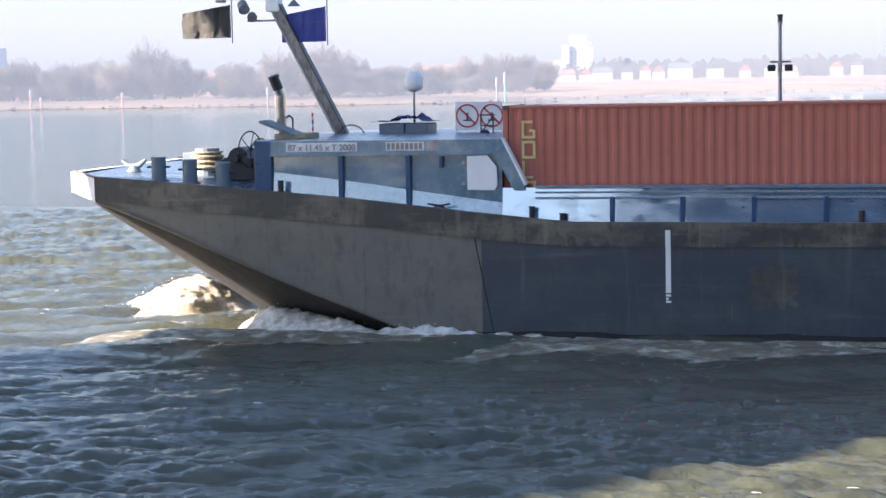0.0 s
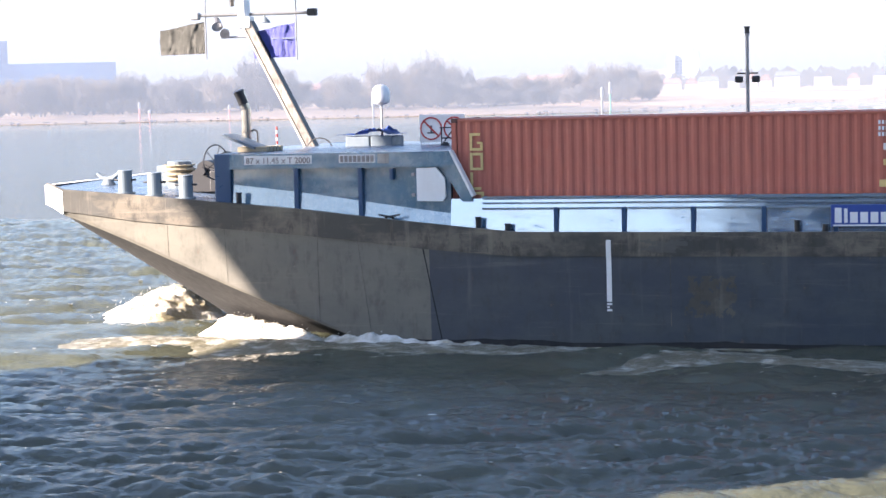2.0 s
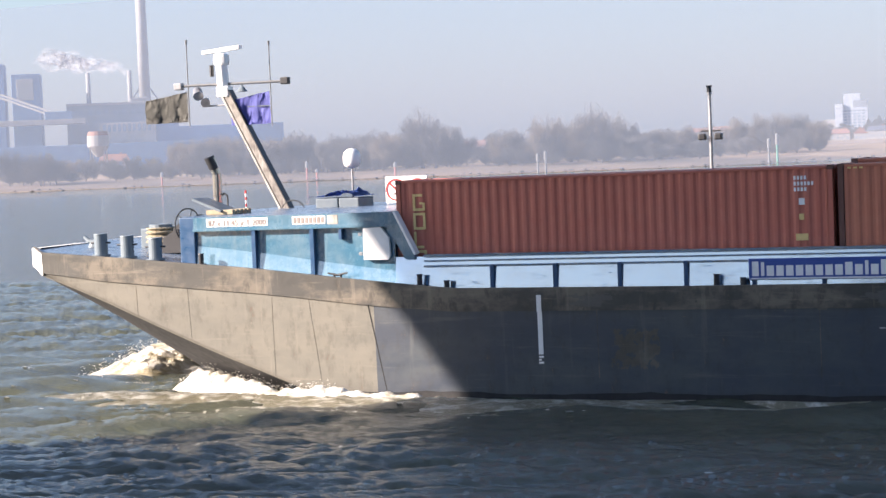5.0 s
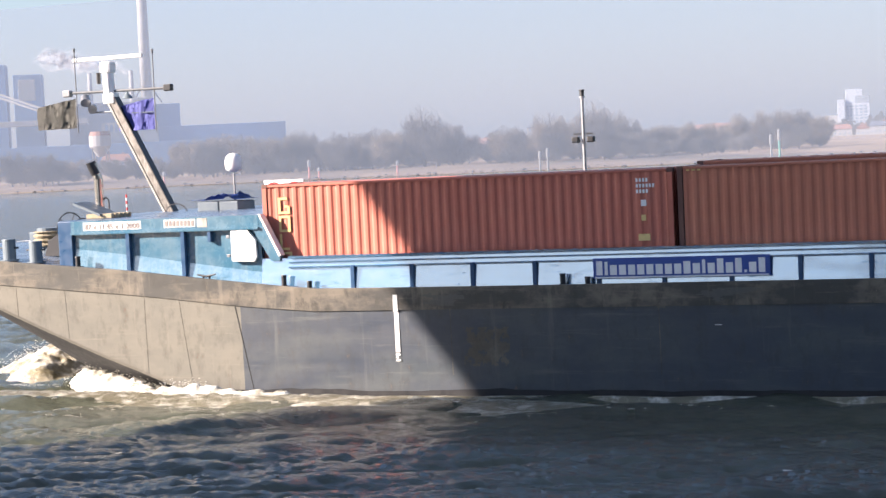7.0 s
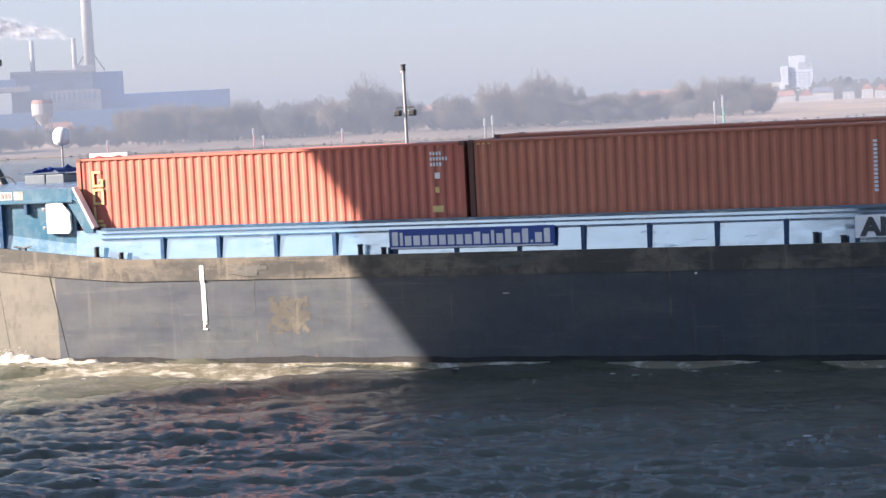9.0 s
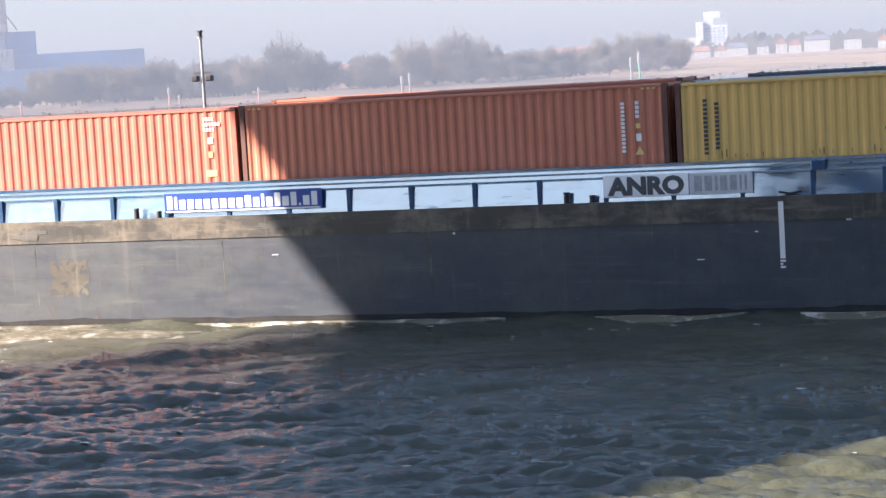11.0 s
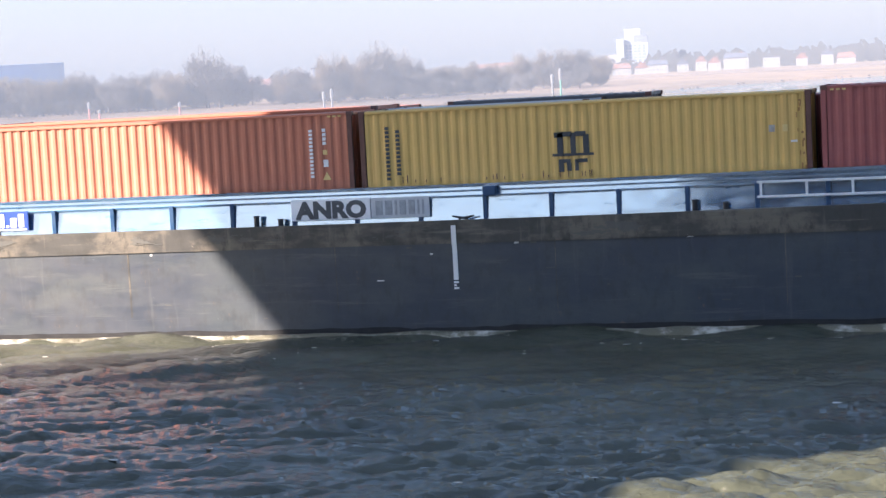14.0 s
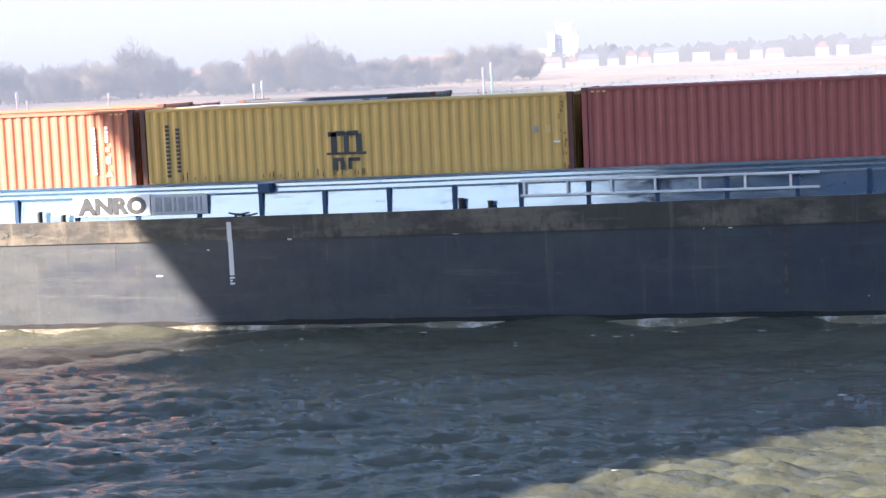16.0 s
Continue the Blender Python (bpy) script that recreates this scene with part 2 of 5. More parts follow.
def lettering(name, text, size, m, material, parent, width=0.0, depth=0.006, bold=0.0):
    """Words in the built-in font, as a mesh that faces -y before m."""
    cu = bpy.data.curves.new(name, "FONT")
    cu.body, cu.size, cu.extrude, cu.resolution_u, cu.offset = text, size, depth, 3, bold
    tmp = new(name + "_curve", cu)
    dg = bpy.context.evaluated_depsgraph_get()
    dg.update()
    me = bpy.data.meshes.new_from_object(tmp.evaluated_get(dg))
    bpy.data.objects.remove(tmp)
    xs = [v.co.x for v in me.vertices]
    k = width / (max(xs) - min(xs)) if width else 1
    me.transform(m @ pose(0, 0, 0, 90, 0, 0) @ Matrix.Diagonal((k, 1, 1, 1)))
    # one mesh for each character: islands that share a stretch of x belong together
    bm = bmesh.new()
    bm.from_mesh(me)
    bpy.data.meshes.remove(me)
    left, spans = set(bm.verts), []
    while left:
        stack, isle = [left.pop()], set()
        while stack:
            v = stack.pop()
            isle.add(v)
            for e in v.link_edges:
                w = e.other_vert(v)
                if w in left:
                    left.discard(w)
                    stack.append(w)
        spans.append((min(v.co.x for v in isle), max(v.co.x for v in isle), isle))
    spans.sort(key=lambda q: q[0])
    glyphs = []
    for a, b, isle in spans:
        if glyphs and a < glyphs[-1][1] - 0.004:
            glyphs[-1] = (glyphs[-1][0], max(b, glyphs[-1][1]), glyphs[-1][2] | isle)
        else:
            glyphs.append((a, b, isle))
    for a, b, isle in glyphs:
        one = bmesh.new()
        copy = {v: one.verts.new(v.co) for v in isle}
        for f in {f for v in isle for f in v.link_faces}:
            one.faces.new([copy[v] for v in f.verts])
        part(name, one, material, parent)
    bm.free()


# ---- water ----
def water_material(name, mud):
    m = Mat(name, mud, 0.03, 0.0, 0.5)
    m.set("IOR", 1.46)
    c = m.mix(m.noise(0.12, 5, (1, 1.6, 1), lo=0.35, hi=0.65), mud, tuple(v * 0.72 for v in mud))
    m.color(m.mix(m.noise(0.9, 4, (0.6, 1.5, 1), lo=0.45, hi=0.7, a=0, b=0.35), c, tuple(v * 1.25 for v in mud)))
    m.bump(m.noise(9.0, 6, (0.6, 1.2, 1), 0.6, lo=0.1, hi=0.9), 1.0, 0.035)
    return m.m


M_WATER = water_material("river_water", (0.064, 0.068, 0.045))
m = Mat("foam", (0.82, 0.80, 0.74), 0.7)
m.bump(m.noise(9, 8, rough=0.7), 0.6, 0.06)
m.color(m.mix(m.noise(1.1, 8, (0.7, 1, 1.4), 0.7, lo=0.50, hi=0.66), m.mix(m.noise(3.5, 8, lo=0.42, hi=0.6), (0.78, 0.76, 0.71), (0.55, 0.51, 0.42)), (0.27, 0.235, 0.16)))
M_FOAM = m.m
m = Mat("white_water", (0.6, 0.57, 0.48), 0.35)
m.color(m.mix(m.noise(2.2, 10, (0.7, 1.4, 1), 0.72, lo=0.49, hi=0.64), (0.140, 0.125, 0.080), (0.58, 0.55, 0.47)))
m.bump(m.noise(5, 8, rough=0.7), 0.6, 0.08)
M_WHITEWATER = m.m


m = Mat("breaking_water", (0.4, 0.35, 0.22), 0.3)
c = m.mix(m.noise(0.8, 8, (0.8, 1, 1.6), 0.68, lo=0.40, hi=0.60), (0.34, 0.285, 0.17), (0.52, 0.47, 0.36))
m.color(m.mix(m.noise(2.4, 10, (0.45, 1, 1.5), 0.72, lo=0.47, hi=0.60), c, (0.72, 0.69, 0.63)))
m.bump(m.noise(5, 9, (0.6, 1, 1.3), rough=0.7), 0.7, 0.07)
M_BREAKER = m.m


def sea(x, y, seed):
    """Wind chop: many short wave trains that crowd into sharp crests; longer, smoother swell close to the barge's track."""
    rng = np.random.default_rng(seed)
    dx, dy, z = np.zeros_like(x), np.zeros_like(x), np.zeros_like(x)
    gust = 1 + 0.35 * np.sin(x * 0.31 + 1.7 * np.sin(y * 0.23)) * np.sin(y * 0.41 + 1.3 * np.sin(x * 0.17))
    calm = np.clip((y - 38.0) / 6.0, 0, 1) * np.clip((62 - y) / 10, 0, 1)
    for lam in np.geomspace(0.24, 5.5, 84):
        lam = lam * rng.uniform(0.9, 1.1)
        k = 2 * math.pi / lam
        a = rng.normal(-0.22, 0.36)
        amp = (0.105 if lam < 0.5 else 0.075 if lam < 1.4 else 0.030) / k
        ph = k * (x * math.sin(a) + y * math.cos(a)) + rng.uniform(0, 6.28)
        ph += 0.8 * np.sin(x / (lam * 2.6) + rng.uniform(0, 6)) + 0.8 * np.sin(y / (lam * 1.9) + rng.uniform(0, 6))
        h = amp * (gust * (1 - 0.45 * calm) if lam < 1.6 else 1 + 0.5 * calm)
        c = h * np.cos(ph)
        dx -= c * math.sin(a)
        dy -= c * math.cos(a)
        z += h * np.sin(ph)
    return x + 0.85 * dx, y + 0.85 * dy, z


def mesh_grid(name, x, y, z, material, smooth=True):
    ny, nx = x.shape
    me = bpy.data.meshes.new(name)
    v = np.stack([x, y, z], -1).reshape(-1, 3)
    i = np.arange(ny * nx).reshape(ny, nx)
    q = np.stack([i[:-1, :-1], i[:-1, 1:], i[1:, 1:], i[1:, :-1]], -1).reshape(-1, 4)
    me.from_pydata(v.tolist(), [], q.tolist())
    me.materials.append(material)
    if smooth:
        me.polygons.foreach_set("use_smooth", [True] * len(me.polygons))
    return new(name, me)


# the wide river as one flat sheet; the choppy part near the quay drifts on it
bm = bmesh.new()
grid_faces(bm, [[(x, y, -0.12) for x in (-4500, -600, -120, 60, 600, 4500)] for y in (-4500, -300, 0, 150, 900, 4600)])
tagged(part("water", bm, M_WATER), "wide grey-green river reaching the far bank", "river", kind="structure")
ys = [22.0]
while ys[-1] < 100:
    ys.append(ys[-1] + 0.042 + 0.0044 * (ys[-1] - 22))
fan, gy = np.meshgrid(np.linspace(0, 1, 1150), np.array(ys))
x_west, x_east = -0.78 * gy - 9, 0.10 * gy + 9
gx = x_west + (x_east - x_west) * fan
edge = np.clip(np.minimum.reduce([gx - x_west, x_east - gx, 100 - gy]) / 6, 0, 1) * np.clip((gy - 22) / 3, 0, 1)
gx, gy, gz = sea(gx, gy, 4)
chop = mesh_grid("choppy_water", gx, gy, gz * edge - 0.11 * (1 - edge), M_WATER)
tagged(chop, "choppy muddy river water with small wind waves", "water", kind="stuff")


# torn white flecks on the steeper crests
rng = np.random.default_rng(11)
bm = bmesh.new()
tries = 0
while len(bm.faces) < 160 and tries < 9000:
    tries += 1
    j, i = int(rng.integers(60, 400)), int(rng.integers(60, gx.shape[1] - 60))
    if gz[j, i] > 0.13:
        r0 = rng.uniform(0.03, 0.10)
        vs = []
        for k in range(7):
            a = k / 7 * 6.283
            r = r0 * rng.uniform(0.4, 1.0)
            vs.append(bm.verts.new((gx[j, i] + 1.7 * r * math.cos(a), gy[j, i] + 0.8 * r * math.sin(a), gz[j, i] + 0.012)))
        bm.faces.new(vs)
flecks = tagged(part("foam_flecks", bm, M_FOAM), "small torn foam flecks on the wave crests", "foam", kind="stuff")


# ---- far bank ----
M_SAND = Mat("sand_bank", (0.46, 0.36, 0.27), 0.9)
M_SAND.color(M_SAND.mix(M_SAND.noise(0.02, 8, lo=0.4, hi=0.6), (0.29, 0.200, 0.130), (0.19, 0.145, 0.10)))
M_SAND = M_SAND.m


def polar(deg, d, z=0.0):
    a = radians(deg)
    return Vector((d * math.sin(a), d * math.cos(a), z))


SHORE = [(-75, 720), (-50, 680), (-36, 640), (-30, 610), (-24, 600), (-18, 560), (-13, 555), (-9, 590), (-4, 700), (4, 800), (20, 900), (60, 1200)]
random.seed(5)
rows = []
for k, (dd, z) in enumerate(((-12, -0.6), (0, 0.0), (12, 0.9), (45, 1.8), (140, 2.4), (500, 3.4), (1100, 4.3), (2400, 5.0), (3900, 5.0))):
    rows.append([polar(a, lerp(SHORE, a) + dd + (7 * noise.noise((a * 0.8, k, 0)) if k < 4 else 0), z + (0.35 * noise.noise((a * 0.5, k * 3.1, 2)) if 1 < k < 6 else 0)) for a in np.arange(-75, 60.1, 0.75)])
bm = bmesh.new()
grid_faces(bm, rows)
tagged(part("ground", bm, M_SAND), "sandy far river bank and flat flood meadow", "ground", kind="structure")


# ---- bridge out of view that shades the river, and the quay ----
M_CONC = worn("concrete", (0.36, 0.35, 0.33), (0.24, 0.23, 0.21), None, 0.85, amount=0.5, scale=0.3)
M_QUAY = worn("quay_stone", (0.33, 0.32, 0.30), (0.25, 0.24, 0.225), None, 0.85, amount=0.5, scale=0.3)
ALONG = Vector((0.70, 0.714, 0)).normalized()
BRIDGE = pose(-86.8, -4.6, 45.0, 0, 0, math.degrees(math.atan2(ALONG.y, ALONG.x)))
bridge = thing("road_bridge", "wide concrete road bridge high over the river", "bridge", at=BRIDGE)
bm = bmesh.new()
bar(bm, (-160, -9.5, 0.9), (720, 11.9, 1.5))
part("deck", bm, M_CONC, bridge)
for y in (-7, -1.5, 4.0, 9.5):
    bm = bmesh.new()
    bar(bm, (-160, y - 0.5, -0.3), (720, y + 0.5, 0.9))
    part("girder", bm, M_CONC, bridge)
for y in (-9.3, 11.7):
    bm = bmesh.new()
    bar(bm, (-160, y - 0.2, 1.5), (720, y + 0.2, 2.4))
    part("parapet", bm, M_CONC, bridge)
for k in (-100, 250, 430, 610):
    bm = bmesh.new()
    bar(bm, (k - 2, -7.8, -48), (k + 2, 10.4, -0.3), bevel=0.6)
    part("pier", bm, M_CONC, bridge)
# unseen quay underfoot, its stone kept pale to bounce sun onto the shaded hull
bm = bmesh.new()
bar(bm, (-900, -600, -4), (900, 0.7, 5.1), bevel=0.15)
tagged(part("quay", bm, M_QUAY), "unseen river quay, pale to bounce sun onto the barge", "quay", kind="structure")
# unseen dark blocks added behind the camera; the gap between them shapes the coaming's reflection
M_BLOCKER = worn("blocker_dark", (0.030, 0.030, 0.034), (0.045, 0.043, 0.044), None, 0.9, amount=0.5, scale=0.3)
for x0, x1 in ((-220, -98), (-18, 160)):
    bm = bmesh.new()
    bar(bm, (x0, -60, 5.0), (x1, -40, 31.0), bevel=0.2)
    tagged(part("reflection_blocker", bm, M_BLOCKER), "unseen dark block that bounds the coaming reflection", "wall", kind="structure")


# two pale, mostly clear sheets, added to imitate winter haze over the far bank
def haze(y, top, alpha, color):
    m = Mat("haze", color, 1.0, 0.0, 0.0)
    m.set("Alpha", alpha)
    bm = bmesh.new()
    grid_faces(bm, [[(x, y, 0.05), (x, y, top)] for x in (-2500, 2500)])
    return tagged(part("haze_sheet", bm, m.m), "pale added sheet imitating winter haze over the far bank", "haze", kind="stuff")


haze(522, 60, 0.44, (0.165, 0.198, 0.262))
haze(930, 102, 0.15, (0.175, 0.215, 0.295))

# ---- the barge ----
# its own space: x aft along the side, y across, z up from the waterline
BEAM, MID, STERN, BOW, CORNER = 11.45, 5.725, 73.7, -12.47, -11.14
barge = thing("river_barge", "long black and blue container barge under way", "barge")


def taper(x):
    """How far the side has turned inboard: only the chamfered corners of the blunt bow."""
    return max(0.0, (CORNER - x) / (CORNER - BOW) * 1.6)


TOP = [(-12.47, 4.38), (-11.14, 4.27), (-9, 4.10), (-6.6, 3.89), (-4.26, 3.69), (-1.2, 3.34), (1.8, 3.03), (3.0, 3.0), (30, 3.0), (45, 3.12), (73.7, 3.2)]
LOW = [(-12.47, 3.86), (-11.14, 3.70), (-9, 3.42), (-5.84, 3.15), (-3.66, 2.97), (-0.62, 2.63), (1.8, 2.43), (3.0, 2.43), (30, 2.43), (73.7, 2.5)]
CHINE = [(-12.47, 3.80), (-11.14, 3.62), (-10.57, 3.42), (-9.28, 2.93), (-7.45, 2.14), (-5.26, 1.24), (-3.71, 0.68), (-2.26, 0.11), (-1.0, -0.4), (2, -0.9), (73.7, -0.9)]
STEM = [(-12.47, 3.3), (-11.3, 2.1), (-9.7, 0.95), (-8.5, 0.1), (-7, -0.9), (-5, -1.4), (73.7, -1.4)]
XS = [-11.14, -10.6, -10, -9, -8, -7, -6, -5, -4, -3, -2, -1, -0.45, 0, 1, 2]
NOSE = [-12.47, -11.8, -11.14]


def side(name, xs, z0, z1, y0, y1, material, far, parent, label="", thick=0.0):
    """A strip of plating between two lines along the hull, on one side."""
    bm = bmesh.new()
    rows = []
    for x in xs:
        ya, yb = taper(x) + y0, taper(x) + y1
        ra = [(x, ya, lerp(z0, x)), (x, yb, lerp(z1, x))]
        if thick:
            ra = [(x, ya + thick, lerp(z0, x)), *ra, (x, yb + thick, lerp(z1, x))]
        rows.append([(a, BEAM - b if far else b, c) for a, b, c in ra])
    grid_faces(bm, rows if not far else rows[::-1])
    return part(name, bm, material, parent, label)


LONG = [2, 8, 16, 24, 32, 40, 48, 56, 64, STERN]
hull = new("hull")
hull.parent = barge
for far in (False, True):
    side("bow_plate", [x for x in XS if x <= -0.45], LOW, CHINE, 0.0, 0.05, M_BOW_LIFTED, far, hull, "grey-brown scuffed bow plating, lightened to imitate bounced light")
    side("side_plate", [x for x in XS if x >= -0.45] + LONG[1:], LOW, CHINE, 0.0, 0.05, M_HULL, far, hull, "weathered black side plating")
    side("rubbing_strake", XS + LONG[1:], TOP, LOW, -0.05, -0.04, M_STRAKE, far, hull, "worn rubbing strake with rust", thick=0.25)
    side("bow_corner_plate", NOSE, TOP, CHINE, -0.055, -0.045, M_WHITE, far, hull, "white painted bow corner plate", thick=0.2)
    bm = bmesh.new()
    rows = []
    for x in NOSE[:-1] + XS + LONG[1:]:
        a = Vector((x, taper(x) + 0.05, lerp(CHINE, x)))
        b = Vector((x, MID, min(lerp(STEM, x), a.z)))
        rows.append([(p.x, BEAM - p.y if far else p.y, p.z) for p in (a.lerp(b, k / 4) - Vector((0, 0, 0.25 * math.sin(k / 4 * math.pi) * min(1, (a.z - b.z) / 2))) for k in range(5))])
    grid_faces(bm, rows)
    part("bottom_plate", bm, M_BOTTOM, hull, "dark lower bow plating", smooth=True)
bm = bmesh.new()
ends = [(taper(BOW) - 0.04, lerp(TOP, BOW)), (BEAM - taper(BOW) + 0.04, lerp(TOP, BOW)), (BEAM - taper(BOW) + 0.04, 3.80), (MID + 0.5, 3.28), (MID - 0.5, 3.28), (taper(BOW) - 0.04, 3.80)]
f0 = [bm.verts.new((BOW - 0.06, y, z)) for y, z in ends]
f1 = [bm.verts.new((BOW + 0.25, y, z)) for y, z in ends]
bm.faces.new(f0)
for i in range(len(ends)):
    bm.faces.new((f0[i], f1[i], f1[(i + 1) % len(ends)], f0[(i + 1) % len(ends)]))
part("bow_front_plate", bm, M_WHITE, hull, "white painted bow end plate")
bm = bmesh.new()
bar(bm, (STERN - 0.2, 0, -1.4), (STERN, BEAM, 3.2))
part("stern_plate", bm, M_HULL, hull)

# decks: foredeck and the narrow side decks
bm = bmesh.new()
grid_faces(bm, [[(x, taper(x) + 0.12, lerp(TOP, x) - 0.03), (x, MID, lerp(TOP, x) + 0.02), (x, BEAM - taper(x) - 0.12, lerp(TOP, x) - 0.03)] for x in NOSE[:-1] + XS + LONG[1:]])
part("deck", bm, M_DECK, barge, "shiny wet blue-grey deck")
for far in (False, True):
    bm = bmesh.new()
    rows = [[(x, taper(x) + d, lerp(TOP, x) + h) for d, h in ((-0.05, -0.02), (-0.05, 0.05), (0.06, 0.05), (0.06, -0.06))] for x in NOSE[:-1] + XS + LONG[1:]]
    grid_faces(bm, [[(a, BEAM - b if far else b, c) for a, b, c in r] for r in rows], close=True)
    part("gunwale", bm, M_STRAKE, barge)

# hold coaming with its lip and posts
CTOP = [(-1, 3.98), (14, 3.97), (30, 3.98), (45, 4.08), (73.7, 4.15)]
for far in (False, True):
    def yy(v):
        return BEAM - v if far else v
    bm = bmesh.new()
    grid_faces(bm, [[(x, yy(0.52), lerp(TOP, x) - 0.05), (x, yy(0.64), lerp(CTOP, x) - 0.06), (x, yy(0.74), lerp(CTOP, x) - 0.06), (x, yy(0.74), 2.8)] for x in [0.02, 0.9] + [2 + 1.8 * i for i in range(40)]])
    part("coaming", bm, M_COAMING, barge, "blue hold coaming with glossy paint")
    for z, d, h in ((0.0, 0.10, 0.07), (-0.16, 0.07, 0.04), (-0.30, 0.10, 0.05)):
        bm = bmesh.new()
        rows = [[(x, yy(0.62 - d), lerp(CTOP, x) + z - h), (x, yy(0.62 - d), lerp(CTOP, x) + z), (x, yy(0.76), lerp(CTOP, x) + z), (x, yy(0.76), lerp(CTOP, x) + z - h)] for x in [0.9] + [2 + 3.6 * i for i in range(20)]]
        grid_faces(bm, rows, close=True)
        part("coaming_lip", bm, M_COAMING, barge)
    for i in range(-1, 38):
        x = 4.72 + 1.81 * i
        bm = bmesh.new()
        bar(bm, (x - 0.055, yy(0.47), lerp(TOP, x) - 0.02), (x + 0.055, yy(0.62), lerp(CTOP, x) - 0.30))
        part("coaming_post", bm, M_BLUE_DARK, barge)
    bm = bmesh.new()
    xs = [-2.2 + 0.4 * i for i in range(188)]
    rows = []
    for x in xs:
        zt = 0.19 + 0.08 * noise.noise((x * 0.35, 1, 0)) + 0.05 * noise.noise((x * 1.7, 2, 0))
        rows.append([(x, yy(taper(x) - 0.012 + 0.05 * (2.43 - zt) / 3.3), zt), (x, yy(taper(x) + 0.03), -0.6)])
    grid_faces(bm, rows)
    part("boot_top", bm, M_BOTTOM, hull, "black wet band at the waterline")


# ---- forward cabin with its stepped bulwark ----
cabin = new("fore_cabin")
cabin.parent = barge
CX = [-6.77, -6.3, -5.4, -4.35, -3.4, -2.5, -1.7, -0.9, 0.0]
ZROOF, ZBAND = 5.20, 4.82


def cab(x):
    return taper(x) + 0.6


for far in (False, True):
    def fy(v):
        return BEAM - v if far else v
    # lower strip leans back so its gloss mirrors the pale sky as a white band
    bm = bmesh.new()
    grid_faces(bm, [[(x, fy(cab(x)), lerp(TOP, x) - 0.05), (x, fy(cab(x) + 0.06), lerp(TOP, x) + 0.42 + 0.05 * (x + 3.5) * -0.6), (x, fy(cab(x) + 0.07), ZBAND)] for x in CX])
    part("wall_panel", bm, M_BLUE, cabin, "scratched blue cabin side with pale patches, lower strip leaned to mirror the sky")
    bm = bmesh.new()
    grid_faces(bm, [[(x, fy(cab(x) + 0.12), ZBAND), (x, fy(cab(x) - 0.06), ZBAND), (x, fy(cab(x) - 0.06), ZROOF), (x, fy(cab(x) + 0.2), ZROOF)] for x in CX[1:]])
    part("upper_band", bm, M_BLUE, cabin)
    bm = bmesh.new()
    rows = [[(x, fy(cab(x) - 0.12), ZBAND - 0.03), (x, fy(cab(x) - 0.12), ZBAND + 0.03), (x, fy(cab(x) + 0.05), ZBAND + 0.03), (x, fy(cab(x) + 0.05), ZBAND - 0.03)] for x in CX[1:]]
    grid_faces(bm, rows, close=True)
    part("band_lip", bm, M_BLUE, cabin)
    bm = bmesh.new()
    prism(bm, [(-0.1, ZROOF), (0.03, ZROOF), (0.62, 4.02), (0.62, 3.86), (0.34, 3.86), (-0.2, ZBAND - 0.03)], fy(0.55), fy(0.78))
    part("sloping_bracket", bm, M_BLUE, cabin)
    bm = bmesh.new()
    prism(bm, [(0.01, ZROOF + 0.02), (0.07, ZROOF + 0.02), (0.68, 4.02), (0.62, 3.98)], fy(0.50), fy(0.8))
    part("bracket_edge", bm, M_WHITE, cabin)
    for x in (-4.35, -2.5):
        bm = bmesh.new()
        bar(bm, (x - 0.06, fy(cab(x) - 0.10), lerp(TOP, x) - 0.02), (x + 0.06, fy(cab(x) + 0.08), ZBAND))
        part("stiffener", bm, M_BLUE_DARK, cabin)
    bm = bmesh.new()
    tube(bm, (-6.3, fy(cab(-6.3) - 0.02), lerp(TOP, -6.85)), (-6.3, fy(cab(-6.3) - 0.02), 4.7), 0.03, n=8)
    part("pipe", bm, M_BLUE_DARK, cabin)
bm = bmesh.new()
grid_faces(bm, [[(x, cab(x) - 0.04, ZROOF), (x, MID, ZROOF + 0.05), (x, BEAM - cab(x) + 0.04, ZROOF)] for x in CX])
part("roof", bm, M_DECK, cabin)
bm = bmesh.new()
x = CX[0]
bar(bm, (x, cab(x) - 0.05, 3.6), (x + 0.5, BEAM - cab(x) + 0.05, ZROOF + 0.01), bevel=0.03)
part("front_wall", bm, M_BLUE_DARK, cabin)
bm = bmesh.new()
bar(bm, (-0.02, 0.75, 3.0), (0.0, BEAM - 0.75, ZROOF))
part("rear_wall", bm, M_BLUE_DARK, cabin)
# hatch cover on the side
bm = bmesh.new()
prism(bm, [(-0.90, 3.88), (-0.90, 4.76), (-0.36, 4.78), (-0.12, 4.48), (-0.10, 3.98), (-0.18, 3.86)], 0.50, 0.60)
bmesh.ops.recalc_face_normals(bm, faces=bm.faces)
hatch = part("hatch", bm, M_WHITE, cabin, "cream cabin hatch with rounded corners")
for z in (4.0, 4.55):
    bm = bmesh.new()
    bar(bm, (-1.04, 0.47, z), (-0.94, 0.53, z + 0.09), bevel=0.01)
    part("hinge", bm, M_STEEL, hatch)
bm = bmesh.new()
bar(bm, (-1.66, 0.5, 4.46), (-1.56, 0.75, 4.76), bevel=0.01)
part("bracket", bm, M_BLUE_DARK, cabin)
